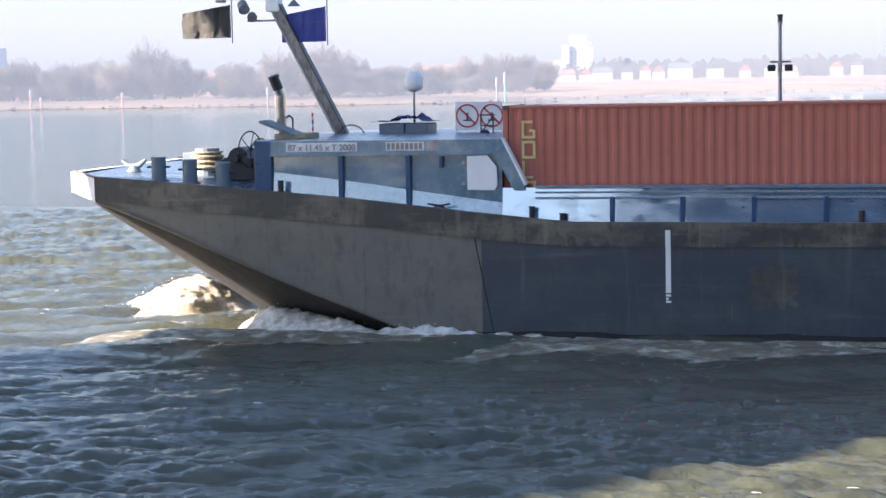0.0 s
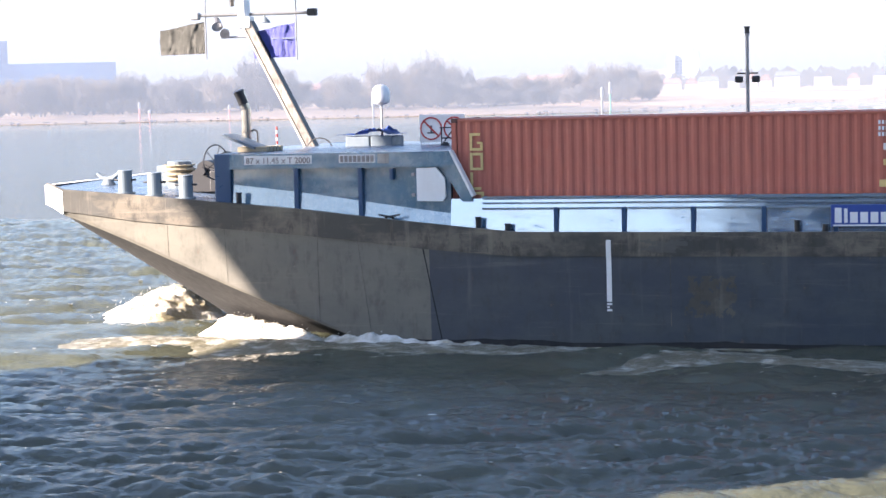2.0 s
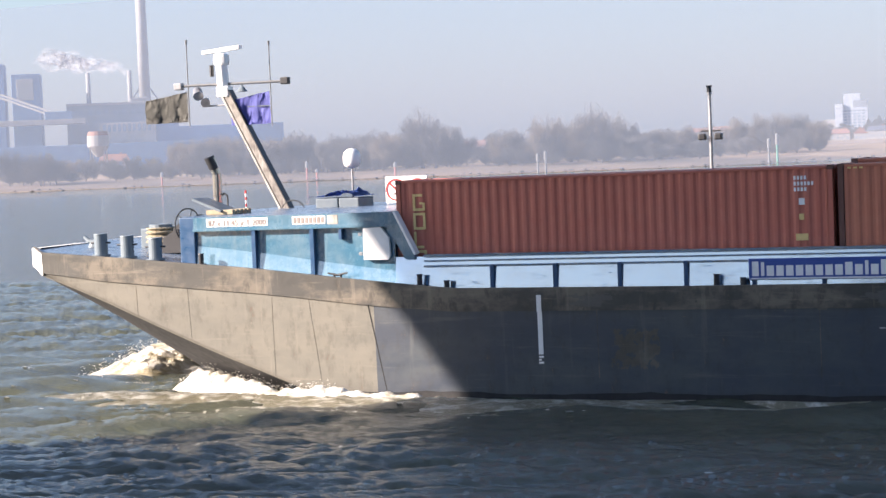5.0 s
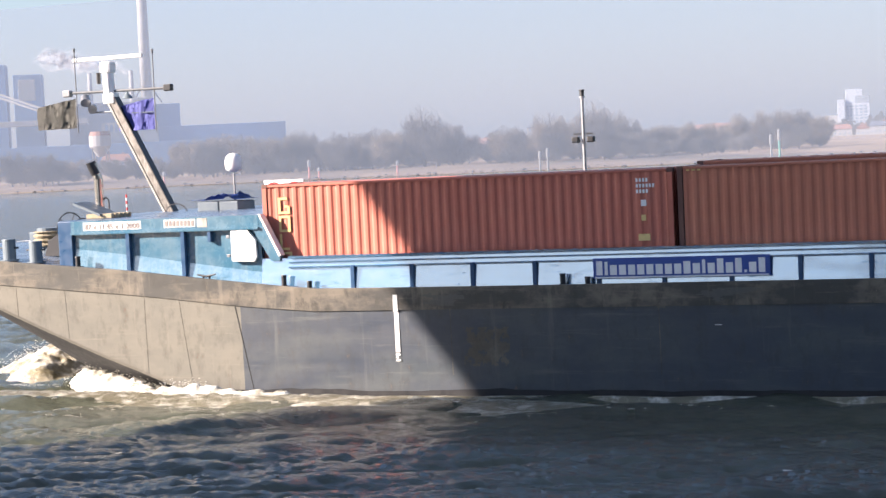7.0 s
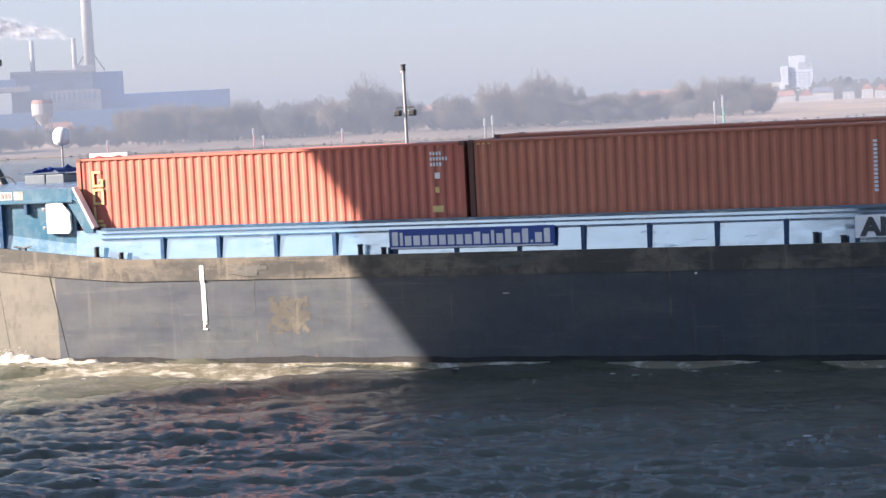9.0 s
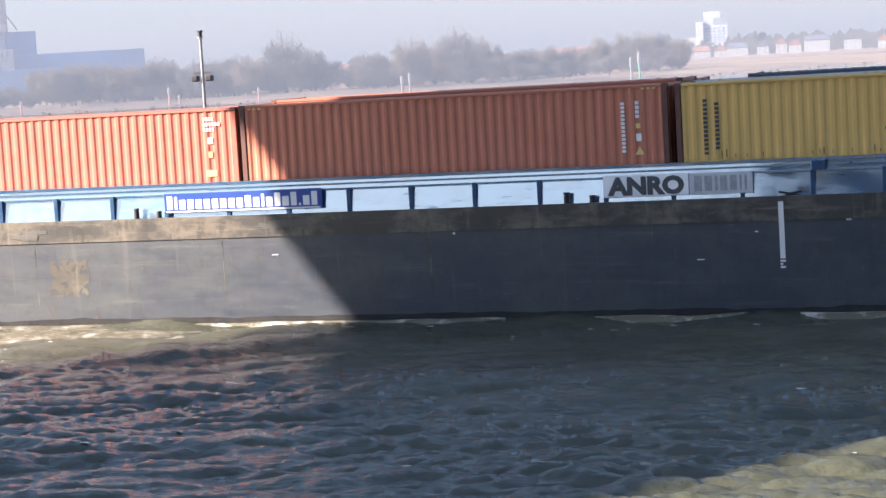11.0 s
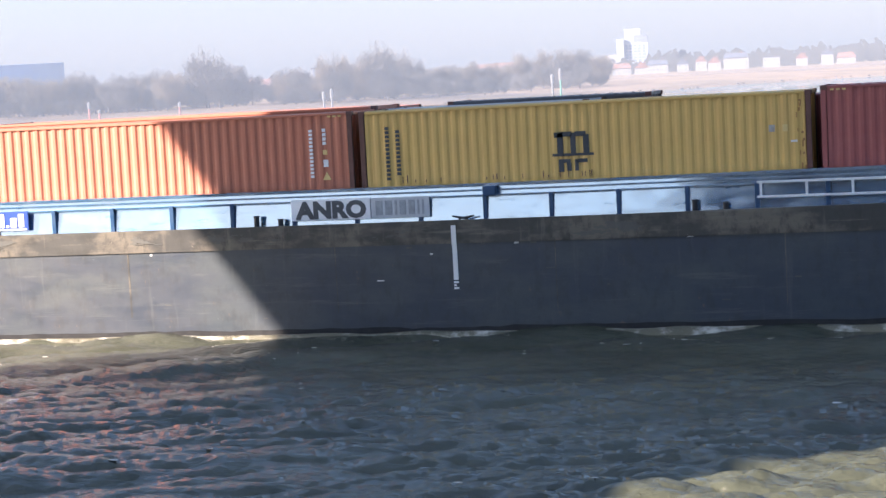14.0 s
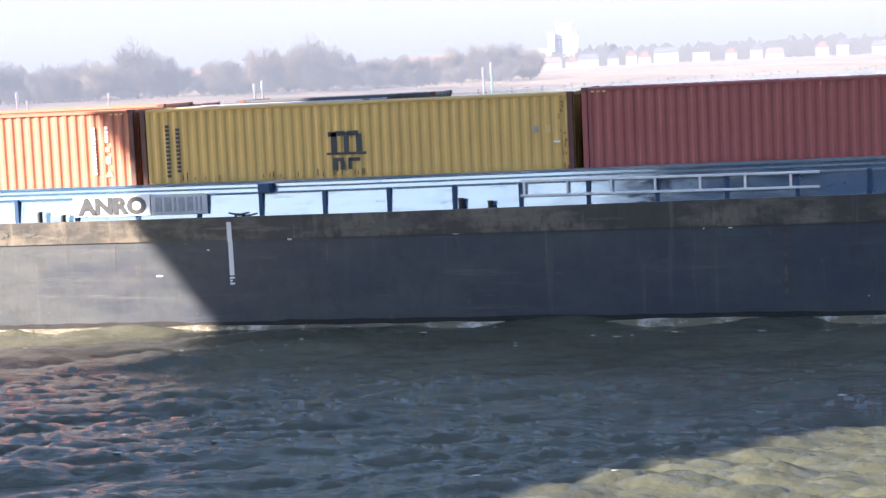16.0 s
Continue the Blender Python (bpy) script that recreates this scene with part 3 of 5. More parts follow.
# name and measure plates
for x0, x1, z0, z1 in ((-5.86, -3.88, 4.91, 5.15), (-3.10, -2.06, 4.92, 5.15), (-2.0, -1.68, 4.90, 5.16)):
    bm = bmesh.new()
    ya, yb = cab(x0) - 0.068, cab(x1) - 0.068
    grid_faces(bm, [[(x0, ya + 0.03, z0), (x0, ya, z0), (x0, ya, z1), (x0, ya + 0.03, z1)], [(x1, yb + 0.03, z0), (x1, yb, z0), (x1, yb, z1), (x1, yb + 0.03, z1)]])
    plate = part("plate", bm, M_SIGNWHITE if x1 < -1.9 else M_CREAM, cabin, "white lettered plate" if x1 < -1.9 else "pale patch plate")
    a = math.degrees(math.atan2(yb - ya, x1 - x0))
    if x0 < -5:
        lettering("letter", "87 x 11.45 x T 2000", 0.23, pose(x0 + 0.05, ya - 0.008, z0 + 0.03, 0, 0, a), M_PLATETEXT, plate, width=1.88, bold=0.004)
    elif x0 < -3:
        for i in range(8):
            bm = bmesh.new()
            k = 0.04 + i * 0.124
            bar(bm, (x0 + k, ya - 0.012 + (yb - ya) * k, z0 + 0.03), (x0 + k + 0.085, ya + 0.01 + (yb - ya) * k, z1 - 0.03))
            part("bar", bm, M_PLATETEXT, plate)

# ---- foredeck gear ----


def bollard(x, y, r=0.2, h=0.62, ears=True, paint=None):
    b = new("bollard")
    b.parent = barge
    z = lerp(TOP, x)
    bm = bmesh.new()
    tube(bm, (x, y, z - 0.03), (x, y, z + h), r, n=20)
    tube(bm, (x, y, z + h), (x, y, z + h + 0.03), r + 0.015, r + 0.005, n=20)
    tube(bm, (x, y, z - 0.02), (x, y, z + 0.03), r + 0.08, n=20)
    part("post", bm, paint or M_GREY, b)
    if ears:
        bm = bmesh.new()
        tube(bm, (x - r - 0.13, y, z + 0.38), (x + r + 0.13, y, z + 0.38), 0.03, n=8)
        part("cross_pin", bm, M_BLACK, b)


for x, y in ((-9.6, 0.8), (-8.7, 0.8), (-7.75, 0.8), (-9.6, 10.65), (-8.7, 10.65), (-7.75, 10.65)):
    bollard(x, y)
for x in (-5.95, 0.85, 1.65, 9.2, 9.9, 21.8, 22.5, 33.9, 34.7, 46.4, 47.2):
    bollard(x, taper(x) + 0.28, 0.075, 0.30 if x != 1.65 and x not in (9.9, 22.5, 34.7, 47.2) else 0.2, False, M_BLACK)
# fairlead horns at the stem
cleat = new("fairlead")
cleat.parent = barge
bm = bmesh.new()
zc = lerp(TOP, -11.3)
tube(bm, (-11.3, 3.2, zc), (-11.3, 3.2, zc + 0.16), 0.22, 0.13, n=14)
for s in (-1, 1):
    tube(bm, (-11.3, 3.2, zc + 0.15), (-11.3 + s * 0.18, 3.2, zc + 0.19), 0.09, 0.08, n=10)
    tube(bm, (-11.3 + s * 0.16, 3.2, zc + 0.18), (-11.3 + s * 0.36, 3.2, zc + 0.34), 0.085, 0.05, n=10)
part("horns", bm, M_GREY, cleat)
for x in (27.7, -1.6):
    bm = bmesh.new()
    zc = lerp(TOP, x)
    yc = taper(x) + 0.2
    for s in (-1, 1):
        tube(bm, (x, yc, zc + 0.09), (x + s * 0.3, yc, zc + 0.15), 0.035, 0.022, n=8)
        tube(bm, (x + s * 0.1, yc, zc - 0.03), (x + s * 0.1, yc, zc + 0.1), 0.035, n=8)
    part("deck_cleat", bm, M_BLACK, barge)
# windlass: frame, drum, rope, hand wheel
wind = new("anchor_windlass")
wind.parent = barge
zd = lerp(TOP, -8.6)
for y in (3.7, 4.9):
    bm = bmesh.new()
    prism(bm, [(-9.2, zd), (-9.0, zd + 0.5), (-8.5, zd + 0.78), (-8.1, zd + 0.62), (-7.95, zd)], y, y + 0.1)
    part("cheek", bm, M_BLACK, wind)
bm = bmesh.new()
tube(bm, (-8.5, 3.5, zd + 0.6), (-8.5, 5.2, zd + 0.6), 0.12, n=14)
tube(bm, (-8.5, 3.85, zd + 0.6), (-8.5, 4.8, zd + 0.6), 0.30, n=18)
part("drum", bm, M_BLACK, wind)
bm = bmesh.new()
bar(bm, (-9.2, 3.9, zd), (-8.9, 4.8, zd + 0.5), bevel=0.03)
part("gearbox", bm, M_BLACK, wind)
bm = bmesh.new()
bar(bm, (-8.2, 3.4, zd), (-7.8, 3.8, zd + 0.62), bevel=0.03)
part("gearbox", bm, M_BLACK, wind)
for r, c, material in ((0.5, (-7.95, 3.3, zd + 0.86), M_BLACK), (0.44, (-7.85, 3.9, zd + 0.7), M_BLACK)):
    bm = bmesh.new()
    n = 26
    ring = []
    for i in range(n):
        a = 2 * math.pi * i / n
        d = Vector((0.35 * math.cos(a), 0.94 * math.cos(a), math.sin(a)))
        ring.append(Vector(c) + d * r)
    for i in range(n):
        tube(bm, ring[i], ring[(i + 1) % n], 0.02, n=6)
    for i in range(0, n, 5):
        tube(bm, c, ring[i], 0.014, n=6)
    part("hand_wheel", bm, material, wind)
bm = bmesh.new()
random.seed(8)
for k in range(16):
    z = zd + 0.28 + 0.03 * k
    r = 0.42 + 0.05 * math.sin(k * 1.3)
    for i in range(18):
        a, b = 2 * math.pi * i / 18, 2 * math.pi * (i + 1) / 18
        tube(bm, (-9.8 + r * math.cos(a), 4.9 + r * math.sin(a), z), (-9.8 + r * math.cos(b), 4.9 + r * math.sin(b), z + 0.004), 0.024, n=5, cap=False)
part("rope_coil", bm, M_ROPE, wind, "pale green-brown mooring rope coil")
bm = bmesh.new()
bar(bm, (-10.6, 5.0, zd), (-10.2, 5.4, zd + 0.72), bevel=0.03)
part("locker", bm, M_GREY, barge)
bm = bmesh.new()
tube(bm, (-9.8, 4.9, zd), (-9.8, 4.9, zd + 0.85), 0.36, n=18)
part("rope_drum", bm, M_GREY, barge)
for ob in [wind] + [o for o in barge.children if o.name.startswith(("locker", "rope_drum"))]:
    ob.location = (0.45, -0.9, 0.0)
# exhaust stack with a slanted open end
bm = bmesh.new()
tube(bm, (-6.75, 3.0, ZROOF), (-6.75, 3.0, 6.45), 0.14, n=16)
tube(bm, (-6.75, 3.0, 6.42), (-6.87, 2.86, 6.90), 0.14, 0.15, n=16, cap=False)
tube(bm, (-6.75, 3.0, 5.75), (-6.75, 3.0, 5.80), 0.16, n=16)
part("exhaust_pipe", bm, M_CHROME, barge, "bright steel exhaust pipe with black mouth")
# black plug gives the open end its dark inside
bm = bmesh.new()
tube(bm, (-6.79, 2.92, 6.58), (-6.90, 2.82, 6.96), 0.146, 0.155, n=16)
part("pipe_mouth", bm, M_BLACK, barge)
bm = bmesh.new()
tube(bm, (-6.42, 3.0, ZROOF), (-6.42, 3.0, 5.75), 0.025, n=8)
tube(bm, (-6.42, 3.0, 5.75), (-6.52, 3.0, 5.85), 0.025, n=8)
tube(bm, (-6.52, 3.0, 5.85), (-6.60, 3.0, 5.78), 0.025, n=8)
part("air_pipe", bm, M_BLACK, barge)
bm = bmesh.new()
for k in range(7):
    tube(bm, (-5.9, 3.2, ZROOF + 0.1 * k), (-5.9, 3.2, ZROOF + 0.1 * k + 0.1), 0.03, n=8, mat=k % 2)
part("striped_rod", bm, [M_REDPAINT, M_WHITE], barge)
# raised lid and pallet on the cabin roof
bm = bmesh.new()
beam(bm, (-7.05, 2.4, 5.70), (-6.1, 2.4, 5.32), 1.0, 0.07)
part("skylight_lid", bm, M_BOXGREY, barge, "raised blue-grey skylight lid")
bm = bmesh.new()
for k in range(5):
    bar(bm, (-6.65 + 0.03 * k, 2.0 + 0.22 * k, ZROOF + 0.02), (-5.75 + 0.02 * k, 2.18 + 0.22 * k, ZROOF + 0.16), bevel=0.015)
part("rope_bundle", bm, M_ROPE, barge)

# ---- signal mast: folding boom, cross-tree, radar, lights ----
FOOT, HEAD = Vector((-5.66, MID, 5.1)), Vector((-7.72, MID, 9.1))
boom = new("signal_mast")
boom.parent = barge
for s in (-1, 1):
    bm = bmesh.new()
    beam(bm, FOOT + Vector((0, s * 0.13, 0)), HEAD + Vector((0, s * 0.13, 0)), 0.05, 0.25, up=(1, 0, 0.5))
    part("boom_side", bm, M_BOOM, boom, "grime-dark mast girder web with chipped paint")
bm = bmesh.new()
beam(bm, FOOT + Vector((0.11, 0, 0.06)), HEAD + Vector((0.11, 0, 0.06)), 0.34, 0.03, up=(1, 0, 0.5))
part("boom_flange", bm, M_BLACK, boom)
bm = bmesh.new()
beam(bm, FOOT - Vector((0.15, 0, 0.075)), HEAD - Vector((0.15, 0, 0.075)), 0.36, 0.06, up=(1, 0, 0.5))
part("boom_flange", bm, M_CREAM, boom, "chipped cream edge of the mast girder")
bm = bmesh.new()
for a in np.linspace(0, math.pi, 9)[:-1]:
    p = [Vector((-5.4 + 0.42 * math.cos(q), MID - 0.3, 5.12 + 0.38 * math.sin(q))) for q in (a, a + math.pi / 8)]
    tube(bm, p[0], p[1], 0.018, n=6)
part("hoop", bm, M_BLACK, boom)
bm = bmesh.new()
tube(bm, (-9.25, MID, 9.28), (-5.75, MID, 9.26), 0.045, n=8)
part("cross_tree", bm, M_DARKSTEEL, boom)
bm = bmesh.new()
tube(bm, (-7.80, MID, 9.0), (-7.84, MID, 9.95), 0.20, 0.18, n=16)
bar(bm, (-7.98, MID - 0.2, 8.85), (-7.55, MID + 0.2, 9.2), bevel=0.05)
part("mast_head", bm, M_WHITE, boom)
bm = bmesh.new()
bar(bm, (-8.05, MID - 0.22, 9.85), (-7.62, MID + 0.22, 10.25), bevel=0.1)
part("radar_housing", bm, M_WHITE, boom, "white radar gearbox")
for x, top, low in ((-9.08, 10.75, 7.95), (-6.14, 10.55, 7.85)):
    bm = bmesh.new()
    tube(bm, (x, MID, low), (x, MID, top - 0.12), 0.018, n=8)
    tube(bm, (x, MID, top - 0.14), (x, MID, top), 0.04, n=8)
    part("flag_pole", bm, M_DARKSTEEL, boom)
for x in (-9.42, -5.62):
    bm = bmesh.new()
    bar(bm, (x - 0.14, MID - 0.1, 9.16), (x + 0.14, MID + 0.12, 9.38), bevel=0.03)
    part("side_light", bm, M_BLACK if x > -7 else M_STEEL, boom)
bm = bmesh.new()
tube(bm, (-8.75, MID, 9.1), (-8.62, MID - 0.2, 8.92), 0.15, 0.17, n=14)
tube(bm, (-8.45, MID, 8.75), (-8.38, MID - 0.2, 8.7), 0.13, 0.15, n=14)
tube(bm, (-8.6, MID, 8.6), (-7.6, MID, 8.6), 0.03, n=8)
part("flood_light", bm, M_STEEL, boom)
bm = bmesh.new()
tube(bm, (-7.15, MID, 9.26), (-7.15, MID, 9.16), 0.03, n=8)
tube(bm, (-7.15, MID, 9.16), (-7.15, MID, 9.0), 0.06, 0.19, n=14)
part("bell", bm, M_GREY, boom)
for z in (9.62, 9.8):
    bm = bmesh.new()
    tube(bm, (-8.2, MID, z - 0.09), (-8.2, MID, z + 0.07), 0.07, n=10)
    tube(bm, (-8.2, MID, z + 0.07), (-8.2, MID, z + 0.09), 0.085, n=10)
    part("mast_light", bm, M_BLACK, boom)
bm = bmesh.new()
bar(bm, (-1.38, -0.07, -0.06), (1.38, 0.07, 0.06), bevel=0.02)
radar = part("radar_scanner", bm, M_SIGNWHITE, barge, "long white radar scanner bar")
# flags in stiff strips that swing one after another
M_FLAGD = plain("flag_dark", (0.125, 0.123, 0.110), 0.9, vary=0.2)
M_FLAGB = plain("flag_blue", (0.13, 0.14, 0.40), 0.85, vary=0.12)
FLAGS = []
for x0, zt, zb, w, material, name, seed in ((-9.12, 9.10, 8.12, 0.38, M_FLAGD, "dark weathered flag", 3), (-6.18, 8.98, 7.95, 0.34, M_FLAGB, "blue flag", 9)):
    rnd = random.Random(seed)
    strips = []
    for k in range(4):
        bm = bmesh.new()
        cols = []
        for i in range(5):
            u = i / 4
            d = 0.03 * math.sin(6.28 * (u * 0.5 + k * 0.5)) + 0.02 * math.sin(9 * u + k)
            ragged = rnd.uniform(-0.10, 0.08) if (k == 3 and i > 2 and material is M_FLAGD) else 0
            sag = 0.062 * (k + u)
            fold = 0.03 * math.sin(4.1 * (k + u) + seed) + 0.015 * math.sin(7.3 * (k + u))
            cols.append([(-w * u + ragged * (1 + 0.8 * math.sin(2.4 * j + seed)), d + fold * (j - 2) / 2 + 0.025 * math.sin(2.9 * j + 5 * (k + u)), (zt - 8.5) - sag * (1 - 0.24 * j) - (zt - zb) * j / 4) for j in range(5)])
        grid_faces(bm, cols)
        bmesh.ops.solidify(bm, geom=bm.faces[:], thickness=0.008)
        ob = part("flag_strip", bm, material, barge, name, smooth=True)
        strips.append(ob)
    FLAGS.append((strips, x0, w, seed))
bm = bmesh.new()
bar(bm, (-1.0, -0.012, 0.0), (-0.22, 0.012, 0.03))
lbl = part("flag_bar", bm, M_GREY, FLAGS[1][0][1], "pale bar of unreadable writing")
lbl.matrix_basis = pose(0.55, -0.02, 0.0)

# ---- gear box with tarpaulin, satellite dome, sign board ----
bm = bmesh.new()
bar(bm, (-4.5, 5.2, ZROOF), (-3.75, 6.4, 5.52), bevel=0.03)
bar(bm, (-3.72, 5.2, ZROOF), (-3.05, 6.4, 5.52), bevel=0.03)
part("deck_box", bm, M_BOXGREY, barge, "grey steel deck box")
bm = bmesh.new()
random.seed(21)
rows = []
for i in range(15):
    rows.append([(-4.75 + 1.85 * i / 14, 5.15 + 1.3 * j / 8, 5.54 + 0.18 * abs(noise.noise((i * 0.55, j * 0.6, 3))) * (1.6 if 4 < i < 12 else 0.3) + (0.1 if 4 < i < 12 else 0.03)) for j in range(9)])
grid_faces(bm, rows)
bmesh.ops.solidify(bm, geom=bm.faces[:], thickness=0.02)
part("tarpaulin", bm, M_TARP, barge, "crumpled dark blue tarpaulin")
bm = bmesh.new()
tube(bm, (-3.7, 6.3, ZROOF), (-3.7, 6.3, 6.5), 0.035, n=10)
dome_pole = part("dome_pole", bm, M_STEEL, barge)
bm = bmesh.new()
prof = [(0.02, 6.42), (0.10, 6.44), (0.24, 6.5), (0.275, 6.62), (0.275, 6.80), (0.24, 6.93), (0.15, 7.02), (0.0, 7.05)]
grid_faces(bm, [[(-3.7 + r * math.cos(a), 6.3 + r * math.sin(a), z) for a in np.linspace(0, 2 * math.pi, 25)] for r, z in prof])
part("antenna_dome", bm, M_SIGNWHITE, dome_pole, "white rounded satellite dome", smooth=True)
bm = bmesh.new()
bar(bm, (-2.33, 5.68, 5.30), (-0.95, 5.72, 6.12), bevel=0.005)
for x in (-2.3, -1.0):
    bar(bm, (x - 0.02, 5.72, ZROOF), (x + 0.02, 5.76, 6.1))
board = part("sign_board", bm, M_SIGNWHITE, barge, "white board with two red prohibition rings")
for cx in (-1.97, -1.25):
    bm = bmesh.new()
    ring = [Vector((cx + 0.32 * math.cos(a), 5.665, 5.71 + 0.32 * math.sin(a))) for a in np.linspace(0, 2 * math.pi, 29)]
    for p, q in zip(ring, ring[1:]):
        beam(bm, p, q, 0.012, 0.045, up=(0, 0, 1) if abs((q - p).z) < abs((q - p).x) else (1, 0, 0))
    beam(bm, (cx - 0.22, 5.665, 5.93), (cx + 0.22, 5.665, 5.49), 0.012, 0.05)
    part("prohibition_ring", bm, M_REDPAINT, board)
    bm = bmesh.new()
    bar(bm, (cx - 0.03, 5.67, 5.60), (cx + 0.03, 5.678, 5.80))
    bar(bm, (cx - 0.12, 5.67, 5.56), (cx + 0.12, 5.678, 5.60))
    part("pictogram", bm, M_DARKTEXT, board)
# spot lamp on its bracket beside the board
bm = bmesh.new()
for a, b in (((-1.35, 4.6, ZROOF), (-1.35, 4.6, 5.75)), ((-1.0, 4.6, ZROOF), (-1.0, 4.6, 5.75)), ((-1.35, 4.6, 5.45), (-1.0, 4.6, 5.45)), ((-1.4, 4.6, 5.75), (-0.95, 4.6, 5.75)), ((-1.35, 4.6, 5.25), (-1.0, 4.6, 5.7))):
    tube(bm, a, b, 0.02, n=7)
tube(bm, (-1.2, 4.5, 5.15), (-1.2, 4.4, 5.25), 0.13, n=12)
part("lamp_bracket", bm, M_BLACK, barge)

# lamp post on the far side deck
post = new("lamp_post")
post.parent = barge
PX, PY = 6.72, 11.05
bm = bmesh.new()
tube(bm, (PX, PY, 2.95), (PX, PY, 8.3), 0.065, 0.055, n=12)
tube(bm, (PX, PY, 8.3), (PX, PY, 8.35), 0.1, n=12)
part("pole", bm, M_STEEL, post)
bm = bmesh.new()
tube(bm, (PX, PY, 8.35), (PX, PY, 8.55), 0.075, n=12)
tube(bm, (PX, PY, 8.53), (PX, PY, 8.57), 0.1, n=12)
part("top_light", bm, M_BLACK, post)
bm = bmesh.new()
bar(bm, (PX - 0.32, PY - 0.03, 7.1), (PX + 0.32, PY + 0.03, 7.15))
part("lamp_arm", bm, M_BLACK, post)
for s in (-1, 1):
    bm = bmesh.new()
    bar(bm, (PX + s * 0.14, PY - 0.16, 6.84), (PX + s * 0.38, PY + 0.1, 7.04), bevel=0.04)
    part("flood_light", bm, M_BLACK, post)

# ---- marks and boards on the side ----
for x, z0, z1 in ((4.4, 1.0, 2.86), (27.47, 1.2, 2.92)):
    bm = bmesh.new()
    bar(bm, (x - 0.065, -0.058, 2.40), (x + 0.065, -0.02, z1))
    bar(bm, (x - 0.065, -0.008, z0 + 0.25), (x + 0.065, 0.03, 2.40))
    for k in range(3):
        bar(bm, (x - 0.065, -0.008, z0 + 0.08 * k), (x + (0.0 if k % 2 else 0.065), 0.03, z0 + 0.08 * k + 0.05))
    part("draught_mark", bm, M_WHITE, hull, "white painted draught scale")
bm = bmesh.new()
bar(bm, (10.03, 0.40, 3.15), (14.82, 0.44, 3.70), bevel=0.008)
ban = part("banner", bm, M_BANNER, barge, "blue advertising banner with white bars")
bm = bmesh.new()
bar(bm, (10.08, 0.392, 3.16), (14.77, 0.398, 3.20))
part("banner_edge", bm, M_WHITETEXT, ban)
rnd = random.Random(2)
x = 10.12
for i, tall in enumerate((1, 2, 0, 0, 0, 0, 0, 0, 0, 0, 3, 0, 2, 0, 1, 0, 1, 4, 0, 1)):
    wd = {0: 0.19, 1: 0.17, 2: 0.085, 3: 0.15, 4: 0.07}[tall] * (1.25 if i == 10 else 1)
    ht = {0: 0.27, 1: 0.38, 2: 0.36, 3: 0.33, 4: 0.07}[tall]
    bm = bmesh.new()
    bar(bm, (x, 0.388, 3.245), (x + wd, 0.398, 3.245 + ht))
    part("letter_bar", bm, M_WHITETEXT, ban)
    x += wd + 0.062
bm = bmesh.new()
bar(bm, (22.78, 0.40, 3.14), (25.05, 0.44, 3.72), bevel=0.008)
nameb = part("name_board", bm, M_BOARD, barge, "white board with dark ship name letters")
lettering("letter", "ANRO", 0.62, pose(22.95, 0.393, 3.21), M_BOARDTEXT, nameb, width=2.05, bold=0.035)
bm = bmesh.new()
bar(bm, (25.07, 0.42, 3.14), (26.72, 0.46, 3.70), bevel=0.008)
greyb = part("grey_board", bm, M_BOARDGREY, barge, "grey board with raised unpainted letters")
for i, wd in enumerate((0.2, 0.2, 0.07, 0.18, 0.18, 0.06, 0.06)):
    bmx = bmesh.new()
    k = 25.2 + sum((0.2, 0.2, 0.07, 0.18, 0.18, 0.06, 0.06)[:i]) + 0.07 * i
    bar(bmx, (k, 0.408, 3.22), (k + wd, 0.425, 3.62), bevel=0.006)
    part("letter_bar", bmx, M_RAISED, greyb)
bm = bmesh.new()
bar(bm, (28.25, 0.25, 3.66), (28.6, 0.55, 3.92), bevel=0.02)
part("junction_box", bm, M_BLUE_DARK, barge)
# ladder hung on the coaming
lad = new("ladder")
lad.parent = barge
for z in (3.36, 3.74):
    bm = bmesh.new()
    bar(bm, (35.5, 0.36, z - 0.03), (43.3, 0.42, z + 0.03), bevel=0.01)
    part("rail", bm, M_WHITE, lad)
for k in range(14):
    bm = bmesh.new()
    x = 35.6 + 0.58 * k
    if k % 2 == 0:
        bar(bm, (x - 0.03, 0.37, 3.36), (x + 0.03, 0.41, 3.74))
        part("rung", bm, M_WHITE, lad)
    else:
        bm.free()
# scrapes, spots and welds on the plating
rnd = random.Random(12)
M_BARE = plating("bare_steel_scrape", (0.040, 0.042, 0.044), (0.085, 0.082, 0.074), (0.14, 0.13, 0.115), 1.78, (1.0, 0.87, 0.64), patch=(0.46, 0.56))
M_SCRAPE = plating("scraped_paint", (0.042, 0.044, 0.046), (0.075, 0.070, 0.062), (0.13, 0.12, 0.10), 1.8)


